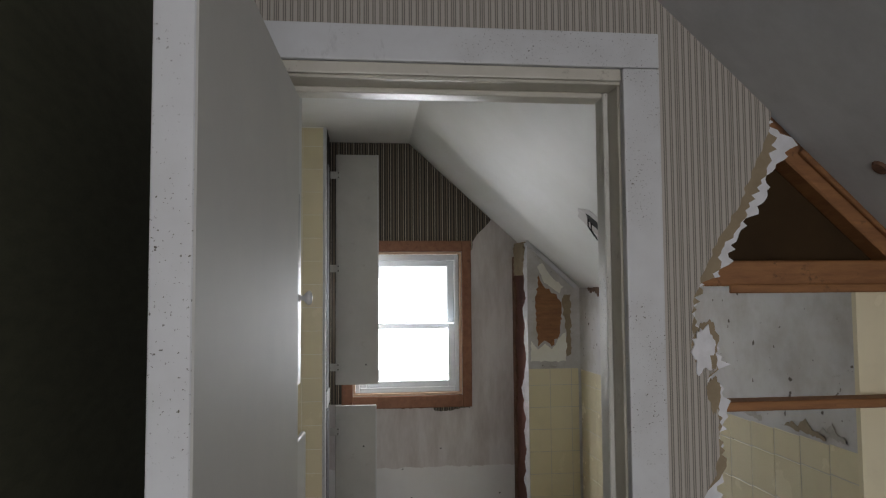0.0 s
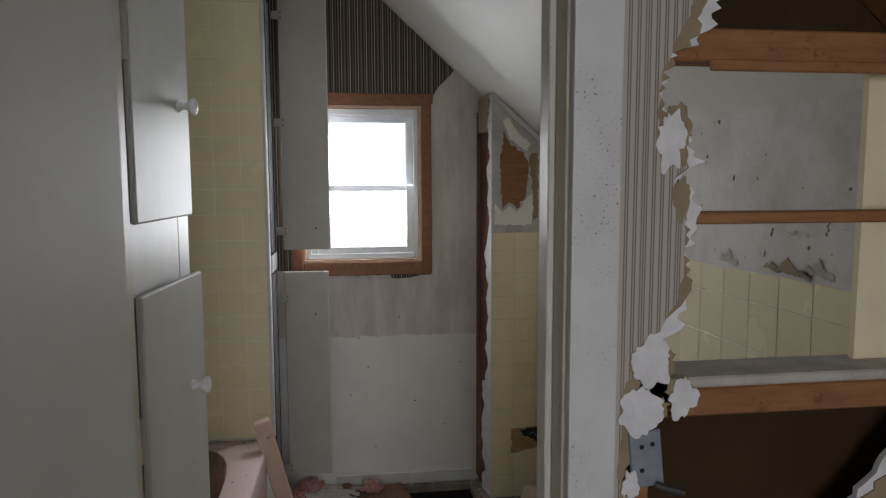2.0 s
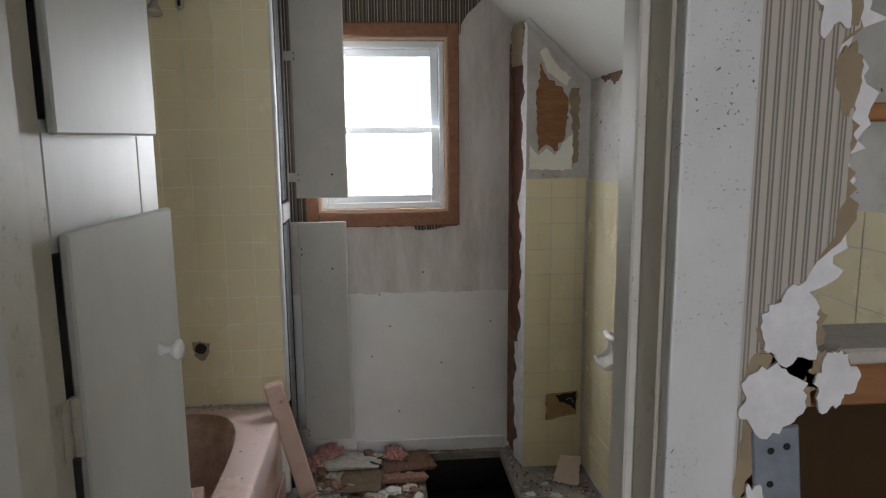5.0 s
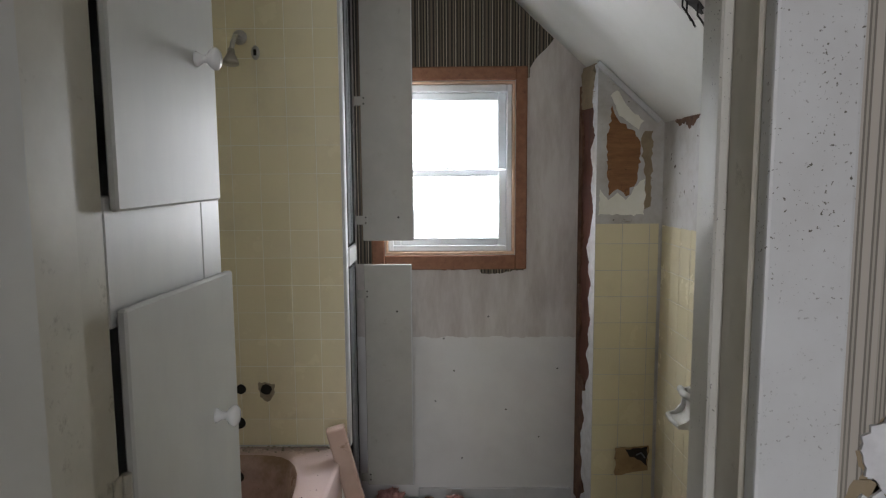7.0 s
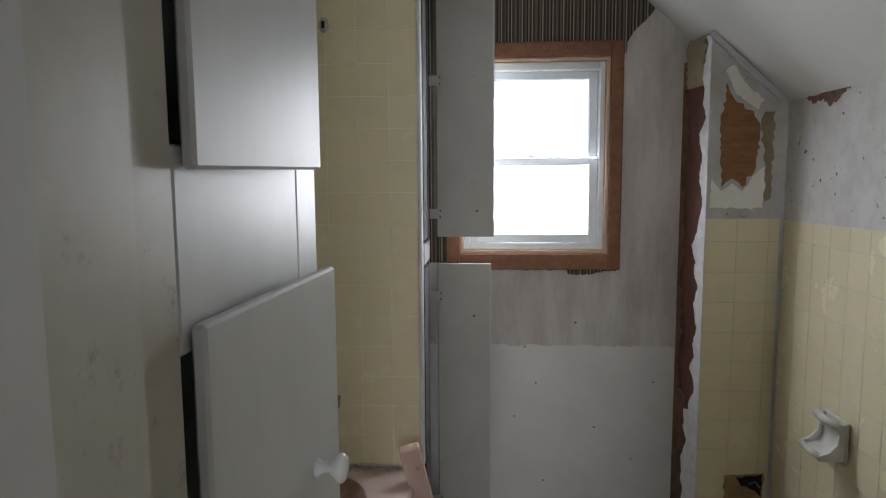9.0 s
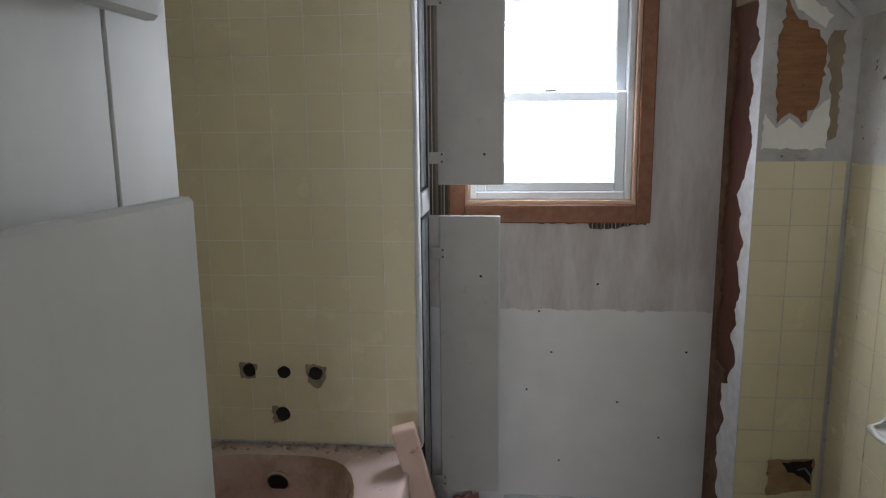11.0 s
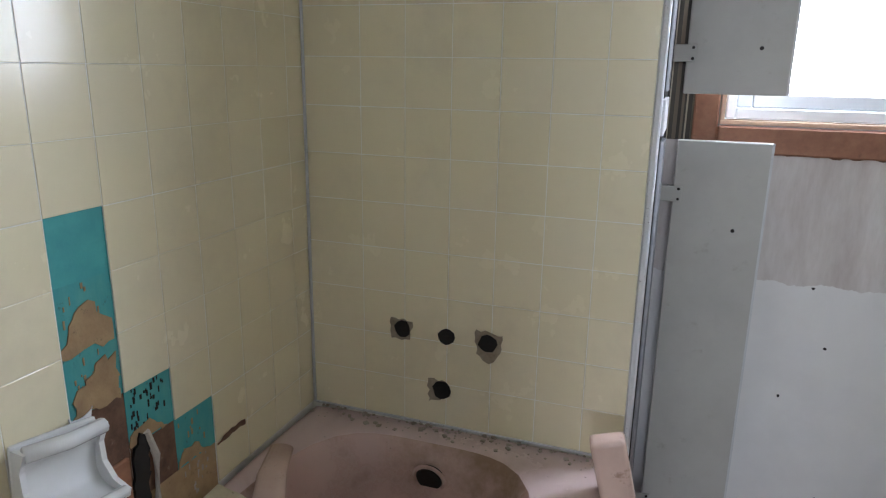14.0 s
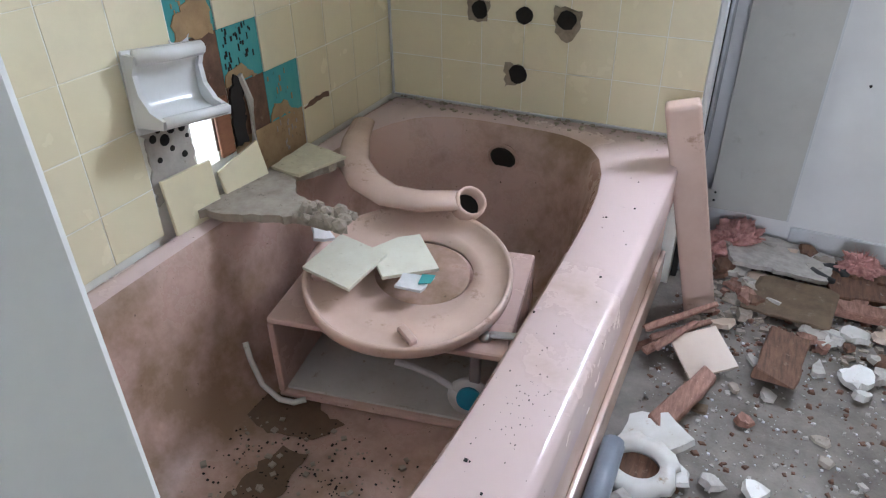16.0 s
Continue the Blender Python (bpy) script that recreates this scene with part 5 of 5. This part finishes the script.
rng = random.Random(321)
for i in range(46):
    x, y = rng.uniform(0.74, 1.17), 3.80 - 0.42 * rng.random() ** 1.4
    what = rng.choice((SPLINTER, GREY_SLAB, BROWN_DUST, OLD_BOARD, PLASTER_DUST, BEIGE_CERAMIC))
    shard((x, y, 0.004 + 0.022 * rng.random()), (rng.uniform(-16, 16), rng.uniform(-16, 16), rng.uniform(0, 180)), rng.uniform(0.014, 0.042), what, "broken bit of plaster, tile or wood in the rubble heap", "rubble_piece", 400 + i, rng.uniform(0.006, 0.014))
for i in range(22):
    x, y = rng.choice(((rng.uniform(0.70, 1.15), rng.uniform(2.75, 3.35)), (rng.uniform(1.60, 1.86), rng.uniform(2.95, 3.58))))
    shard((x, y, 0.003 + 0.006 * rng.random()), (rng.uniform(-8, 8), rng.uniform(-8, 8), rng.uniform(0, 180)), rng.uniform(0.010, 0.03), rng.choice((GREY_SLAB, PLASTER_DUST, BROWN_SCRAP, BROWN_DUST)), "small broken bit of plaster or china on the floor", "rubble_piece", 500 + i, rng.uniform(0.005, 0.010))


def build_toilet_shard():
    """A broken piece of a white toilet base with an oval opening."""
    s = thing("toilet_fragment", "broken white toilet fragment with an oval opening", "toilet part", (0.694, 2.870, 0.008), (14, -8, -20))
    n = 28
    rng = random.Random(9)
    bm = bmesh.new()
    outer = [(0.078 * rng.uniform(0.86, 1.1) * math.cos(2 * math.pi * i / n), 0.066 * rng.uniform(0.9, 1.08) * math.sin(2 * math.pi * i / n)) for i in range(n)]
    inner = [(0.044 * math.cos(2 * math.pi * i / n), 0.032 * math.sin(2 * math.pi * i / n)) for i in range(n)]
    rings = [[bm.verts.new((x, y, z)) for x, y in o] for o, z in ((outer, 0.0), (outer, 0.022), (inner, 0.028), (inner, 0.0))]
    for a, b in zip(rings, rings[1:] + rings[:1]):
        for i in range(n):
            j = (i + 1) % n
            bm.faces.new((a[i], a[j], b[j], b[i]))
    part("ring", bm, DIRTY_PORCELAIN, s, "", True)
    part("dark_bowl", moved(sheet(rounded(0, 0, 0.043, 0.031, 2, 24), 0.002), pose(0, 0, 0.004)), OLD_BOARD, s)
    part("wing", moved(sheet(ragged([(-0.06, 0.03), (0.03, 0.05), (0.06, 0.10), (-0.01, 0.13), (-0.07, 0.09)], 0.02, 0.005, 4), 0.018), pose(0, 0, 0.002)), DIRTY_PORCELAIN, s)


build_toilet_shard()
for i, (x, y, s, a) in enumerate(((0.818, 2.894, 0.040, 20), (0.892, 2.902, 0.045, 70), (0.761, 2.882, 0.040, -30), (0.668, 2.945, 0.036, 50), (0.996, 3.416, 0.055, 35), (1.057, 3.302, 0.058, -20), (0.987, 3.299, 0.030, 80), (1.06, 3.46, 0.050, 30), (1.02, 3.42, 0.040, 110), (1.12, 3.33, 0.050, 10), (1.16, 3.40, 0.038, 60), (1.20, 3.02, 0.040, 0), (0.69, 2.80, 0.040, 30), (1.07, 3.25, 0.03, 45), (1.62, 3.36, 0.04, 20))):
    shard((x, y, 0.006 + 0.004 * (i % 3)), (8 * (i % 3) - 6, 7 - 5 * (i % 4), a), s * 0.85, DIRTY_PORCELAIN if i % 3 else PLASTER_DUST, "broken white china shard on the floor", "china_shard", 100 + i, 0.014, "china shard")
for i, (x, y, s, a) in enumerate(((0.80, 3.56, 0.05, 0), (0.84, 3.62, 0.045, 60), (0.79, 3.62, 0.04, 20), (1.06, 3.58, 0.04, 20), (1.13, 3.48, 0.05, 50), (0.88, 3.60, 0.03, 10), (0.86, 3.08, 0.022, 10), (1.66, 3.05, 0.05, 30), (1.72, 3.33, 0.045, 80), (1.60, 3.22, 0.03, 0))):
    shard((x, y, 0.006 + 0.004 * (i % 3)), (6 * (i % 3) - 5, 6 - 4 * (i % 4), a), s, (SPLINTER, BEIGE_CERAMIC, GREY_SLAB)[i % 3], "broken bit of wood or plaster in the rubble", "rubble_piece", 140 + i, 0.013)
single("black_hose", sweep([(1.005 + 0.04 * math.cos(a), 3.70 + 0.035 * math.sin(a), 0.02 + 0.006 * math.sin(2 * a)) for a in (i * 0.5 for i in range(11))], 0.012, 8), RUBBER, "short curl of black rubber hose in the rubble", "hose", smooth=True)
single("grey_pipe", sweep([(0.642, 2.70, 0.024), (0.641, 2.80, 0.024), (0.640, 2.90, 0.024)], 0.022, 16), GREY_PIPE, "grey plastic pipe lying along the tub", "pipe", smooth=True)


def scatter(name, count, area, sizes, material, label, seed):
    """Uncounted crumbs strewn over the floor."""
    rng = random.Random(seed)
    verts, faces = [], []
    for _ in range(count):
        x, y = rng.uniform(*area[:2]), rng.uniform(*area[2:])
        if 1.19 < x < 1.58 and 3.08 < y < 3.82:
            continue
        r = sizes[0] + (sizes[1] - sizes[0]) * rng.random() ** 3
        a, h = rng.uniform(0, 6.28), r * rng.uniform(0.3, 0.9)
        base = len(verts)
        for k in range(4):
            q = a + k * 1.57 + rng.uniform(-0.4, 0.4)
            verts.append((x + r * rng.uniform(0.6, 1.2) * math.cos(q), y + r * rng.uniform(0.5, 1.1) * math.sin(q), 0.0))
        for k in range(4):
            vx, vy, _z = verts[base + k]
            verts.append((x + (vx - x) * 0.8, y + (vy - y) * 0.8, h * rng.uniform(0.6, 1.2)))
        faces += [tuple(base + i for i in f) for f in ((0, 1, 5, 4), (1, 2, 6, 5), (2, 3, 7, 6), (3, 0, 4, 7), (4, 5, 6, 7))]
    me = bpy.data.meshes.new(name)
    me.from_pydata(verts, [], faces)
    me.materials.append(material)
    tagged(new(name, me), label, "rubble", kind="stuff")


scatter("plaster_crumbs", 3400, (0.66, 1.89, 2.3, 3.84), (0.0010, 0.0085), PLASTER_DUST, "pale plaster crumbs strewn over the floor", 5)
scatter("white_crumbs", 1900, (0.66, 1.89, 2.3, 3.84), (0.0010, 0.0058), GYPSUM, "small white plaster bits strewn over the floor", 15)
scatter("dirt_crumbs", 3200, (0.66, 1.89, 2.2, 3.84), (0.0012, 0.009), OLD_BOARD, "brown dirt crumbs strewn over the floor", 6)
scatter("heap_crumbs", 620, (0.70, 1.19, 3.36, 3.82), (0.004, 0.018), BROWN_DUST, "heap of broken plaster along the far wall", 7)
scatter("wood_crumbs", 160, (0.70, 1.19, 3.30, 3.82), (0.004, 0.020), SPLINTER, "splinters of wood in the heap by the wall", 8)


# ---- stains and peeling paint ----
def stain(name, outline, at, turn, material, label, seed, step=0.014, depth=0.006):
    ob = single(name, sheet(ragged(outline, step, depth, seed), 0.0012), material, label, "stain")
    ob.matrix_world = pose(*at, *turn)


stain("rust_stain", [(0.0, 0.0), (0.06, -0.03), (0.15, -0.02), (0.19, 0.03), (0.13, 0.05), (0.11, 0.10), (0.05, 0.07), (-0.02, 0.06)], (0.0, 2.625, 0.0787), (0, 0, 8), TUB_STAIN, "dark brown stain dried on the tub's bottom", 601)
stain("rust_stain", [(0.0, 0.0), (0.05, 0.01), (0.06, 0.08), (0.02, 0.16), (-0.03, 0.14), (-0.02, 0.06)], (0.09, 2.45, 0.0787), (0, 0, -20), TUB_STAIN, "dark brown stain dried on the tub's bottom", 602)
for i, (y, z, w) in enumerate(((1.80, 1.345, 0.10), (1.93, 1.338, 0.16), (2.12, 1.335, 0.09), (2.62, 1.318, 0.20), (2.95, 1.306, 0.14))):
    stain("peeled_paint", [(0.0, 0.0), (w * 0.2, 0.018), (w * 0.35, 0.008), (w * 0.55, 0.034), (w * 0.7, 0.012), (w, 0.006), (w, -0.004)], (XR + 0.0046, y, z), (90, 0, -90), TORN_PAPER if i % 2 else GREY_SLAB, "ragged strip of peeled paint above the tiles", 610 + i, 0.009, 0.004)
stain("mould_stain", [(0.0, 0.0), (0.10, 0.012), (0.22, 0.02), (0.30, 0.012), (0.22, -0.012), (0.16, -0.04), (0.12, -0.012), (0.06, -0.02)], (XR + 0.0046, 3.50, 1.690), (90, 0, -90), OLD_BOARD, "dark mould stain under the sloped ceiling", 620, 0.010, 0.007)


# ---- broken area of the left wall ----
PITCH, JOINT = 0.1095, 0.0020
GONE = {}  # missing tiles of the left wall by column and row: what shows behind


CELL_W, CELL_H = 0.1095, 0.1085


def left_cell(c, r):
    """y and z of the lower near corner of a tile cell of the left wall; columns count from the tub's end wall."""
    return 3.447 - CELL_W * (c + 1), 0.390 + CELL_H * r


for c, r, what in ((5, 5, "blue"), (5, 4, "mix"), (5, 3, "mix"), (4, 2, "blue"), (3, 1, "blue"), (3, 0, "tan"), (4, 1, "open"), (4, 0, "tan"), (5, 2, "open"), (5, 1, "open"), (6, 2, "dish"), (6, 1, "open"), (6, 0, "chip"), (5, 0, "chip")):
    GONE[(c, r)] = what


def build_breach():
    b = thing("broken_wall_area", "broken wall area with turquoise board and tan mastic behind lost tiles", "wall damage")
    for i, ((c, r), what) in enumerate(GONE.items()):
        y, z = left_cell(c, r)
        if what in ("blue", "mix"):
            part("turquoise_board", box(XL - 0.0078, XL - 0.0045, y, y + CELL_W, z, z + CELL_H), TURQUOISE if r == 5 else SCRATCHED_TURQUOISE, b, "bare turquoise backing board")
        if what == "mix":
            o = ragged([(0.0, -0.004), (0.102, -0.006), (0.102, 0.03 + 0.05 * (r % 2)), (0.06, 0.075), (0.02, 0.045)], 0.012, 0.008, 200 + i)
            part("mastic", moved(sheet(o, 0.002), pose(XL - 0.0044, y, z, 90, 0, 90)), MASTIC, b, "tan mastic left on the board")
        if what == "blue" and r < 5:
            o = ragged([(0.0, 0.0), (0.09, 0.002), (0.05, 0.035), (0.012, 0.028)], 0.010, 0.006, 230 + i)
            part("mastic", moved(sheet(o, 0.002), pose(XL - 0.0044, y, z, 90, 0, 90)), MASTIC, b)
        if what == "tan":
            part("mastic", box(XL - 0.0078, XL - 0.005, y, y + CELL_W, z + 0.002, z + CELL_H), MASTIC, b)
    rng = random.Random(31)
    for c, r, n, what in ((4, 2, 34, BLACK), (5, 3, 12, MASTIC), (5, 4, 8, MASTIC), (3, 1, 9, MASTIC), (3, 0, 16, BROWN_DUST)):
        y, z = left_cell(c, r)
        marks = bmesh.new()
        for _ in range(n):
            dy, dz, hw, hh = rng.uniform(0.008, 0.09), rng.uniform(0.03, 0.105), rng.uniform(0.0008, 0.0026), rng.uniform(0.002, 0.007)
            box(XL - 0.0044, XL - 0.0036, y + dy - hw, y + dy + hw, z + dz - hh, z + dz + hh, bm=marks)
        part("scratches", marks, what, b, "dark scratches in the board")
    # the breach itself: torn boards round the daylight gap
    for c, r in ((4, 1), (5, 2), (5, 1)):
        y, z = left_cell(c, r)
        part("dark_board", box(XL - 0.0079, XL - 0.0055, y + (0.060 if (c, r) == (5, 1) else 0.003), y + CELL_W, z, z + CELL_H), OLD_BOARD, b, "rotten brown board")
    y, z = left_cell(5, 1)
    part("bare_block", box(XL - 0.0056, XL + 0.004, y + 0.061, y + 0.100, z - 0.015, z + 0.100, 0.003), CASING_WOOD, b, "reddish wooden block inside the wall")
    part("torn_board", moved(sheet(ragged([(0.0, 0.0), (0.01, 0.10), (0.03, 0.14), (0.05, 0.11), (0.04, 0.0)], 0.010, 0.006, 240), 0.006), pose(XL - 0.004, y + 0.100, z - 0.01, 90, 0, 90)), BLACK, b)
    part("torn_board", sweep([(XL - 0.001, y + 0.145, z + 0.125), (XL + 0.003, y + 0.160, z + 0.07), (XL + 0.001, y + 0.155, z - 0.03)], 0.007, 6), GREY_SLAB, b)
    y, z = left_cell(6, 1)
    part("mortar", moved(sheet(ragged([(0.004, -0.04), (0.108, -0.02), (0.112, 0.10), (0.01, 0.108)], 0.010, 0.006, 241), 0.005), pose(XL - 0.008, y, z, 90, 0, 90)), GREY_SLAB, b, "pitted grey mortar with black spots")
    for i, (dy, dz, r) in enumerate(((0.026, 0.080, 0.007), (0.050, 0.070, 0.010), (0.068, 0.084, 0.008), (0.092, 0.078, 0.007), (0.040, 0.092, 0.006), (0.030, 0.040, 0.005), (0.062, 0.050, 0.005), (0.086, 0.030, 0.006), (0.100, 0.060, 0.004))):
        part("tar_spot", moved(lathe([(0, 0.002), (r, 0.0015), (r * 1.1, 0)], 9), pose(XL - 0.0028, y + dy, z + dz, 0, 90, 0)), BLACK, b)
    part("foil", moved(sheet(ragged([(0.0, 0.0), (0.04, 0.008), (0.05, 0.03), (0.02, 0.022), (0.004, 0.03)], 0.008, 0.005, 242), 0.003), pose(XL + 0.010, left_cell(5, 2)[0] - 0.01, left_cell(5, 2)[1] + 0.09, 70, 0, 90)), GYPSUM, b)


build_breach()

# tiles hanging or slipped below the breach
y, z = left_cell(6, 0)
loose_tile("slipped_tile", SQ, (XL + 0.012, y + 0.066, z + 0.062), (84, 0, 84), TILE, "yellow tile slipped out of line above the tub rim")
y, z = left_cell(5, 0)
loose_tile("slipped_tile", [(-0.054, -0.045), (0.054, -0.045), (0.054, 0.03), (-0.054, 0.005)], (XL + 0.016, y + 0.085, z + 0.075), (74, 0, 82), TILE, "yellow tile slipped out of line above the tub rim")
y, z = left_cell(2, 0)
stain("mastic_streak", [(0.002, 0.0), (0.05, 0.004), (0.098, 0.0), (0.098, 0.012), (0.05, 0.016), (0.002, 0.004)], (XL - 0.0004, y, z + CELL_H - 0.008), (90, 0, 90), OLD_BOARD, "brown gap where a tile has slipped down", 651, 0.010, 0.003)


# ---- wall tiles, one by one ----
TILE_MESHES = {}


def tile_mesh(w, h):
    key = (round(w, 3), round(h, 3))
    if key not in TILE_MESHES:
        bm = bmesh.new()
        e, t = 0.0007, 0.0008
        low = [bm.verts.new((x, 0, z)) for x, z in ((0, 0), (w, 0), (w, h), (0, h))]
        mid = [bm.verts.new((x, -t + 0.0004, z)) for x, z in ((0, 0), (w, 0), (w, h), (0, h))]
        top = [bm.verts.new((x, -t, z)) for x, z in ((e, e), (w - e, e), (w - e, h - e), (e, h - e))]
        for a, b in ((low, mid), (mid, top)):
            for i in range(4):
                bm.faces.new((a[i], a[(i + 1) % 4], b[(i + 1) % 4], b[i]))
        bm.faces.new(top)
        TILE_MESHES[key] = finish("tile", bm, TILE)
    return TILE_MESHES[key]


TILT = random.Random(77)


def lay_tiles(parent, origin, turn, width, z0, z1, first=0.0, skip=(), rise=0.0, top_cut=None):
    """Tiles on a wall: local x runs along it from origin; first: the width of a cut tile at the start; rise: how the courses climb along x."""
    cols, x = [], 0.0
    if first:
        cols.append((0.0, first - JOINT))
        x = first
    while x < width - 0.008:
        cols.append((x, min(PITCH, width - x) - JOINT))
        x += PITCH
    rows, z = [], z0
    while z < z1 - 0.012:
        rows.append((z, min(PITCH, z1 - z) - JOINT))
        z += PITCH
    base = pose(*origin, *turn)
    for c, (x, w) in enumerate(cols):
        for r, (z, h) in enumerate(rows):
            if (c, r) in skip:
                continue
            ob = new("tile", tile_mesh(w, h))
            ob.parent = parent
            ob.matrix_world = base @ pose(x, 0, z + rise * x, TILT.uniform(-0.25, 0.25), 0, TILT.uniform(-0.25, 0.25))


lay_tiles(PLUMBING_WALL, (XL + 0.0012, PLUMB_Y + 0.0022, 0), (0, 0, 0), 0.790, 0.406, FLAT_Z - 0.004, first=0.038 + PITCH)
LEFT_SKIP = {(c, r) for c, r in GONE}
bed = bmesh.new()
# the left wall is tiled from the tub's end wall towards the door
for c in range(-1, 14):
    for r in range(20):
        if (c, r) in LEFT_SKIP:
            continue
        y, z = left_cell(c, r)
        lo, hi = max(z, 0.406), min(z + CELL_H, FLAT_Z - 0.004)
        wide = min(CELL_W, PLUMB_Y - 0.001 - y)
        if hi - lo < 0.012:
            continue
        box(XL - 0.0079, XL - 0.0022, y, y + wide, lo, hi, bm=bed)
        ob = new("tile", tile_mesh(wide - JOINT, hi - lo - JOINT))
        ob.parent = LEFT_WALL
        ob.matrix_world = pose(XL - 0.0020, y, lo, 0, 0, 90) @ pose(0, 0, 0, TILT.uniform(-0.22, 0.22), 0, TILT.uniform(-0.22, 0.22))
part("grout_bed", bed, GROUT, LEFT_WALL)
part("corner_bead", box(XL + 0.0003, XL + 0.007, PLUMB_Y - 0.007, PLUMB_Y - 0.0003, 0.404, FLAT_Z - 0.004, 0.002), WHITE_TRIM, PLUMBING_WALL, "white caulk in the corner")
part("caulk", box(XL + 0.008, 0.62, PLUMB_Y - 0.006, PLUMB_Y - 0.0003, 0.4025, 0.4075, 0.001), WHITE_TRIM, PLUMBING_WALL)
lay_tiles(RIGHT_WALL, (XR + 0.0056, WING_Y - 0.002, 0), (0, 0, -90), WING_Y - BATH_Y - 0.01, 0.012, 1.286, rise=0.024)
lay_tiles(WING, (WING_X + 0.001, WING_Y + 0.0056, 0), (0, 0, 0), XR - WING_X - 0.006, 0.004, 1.291)
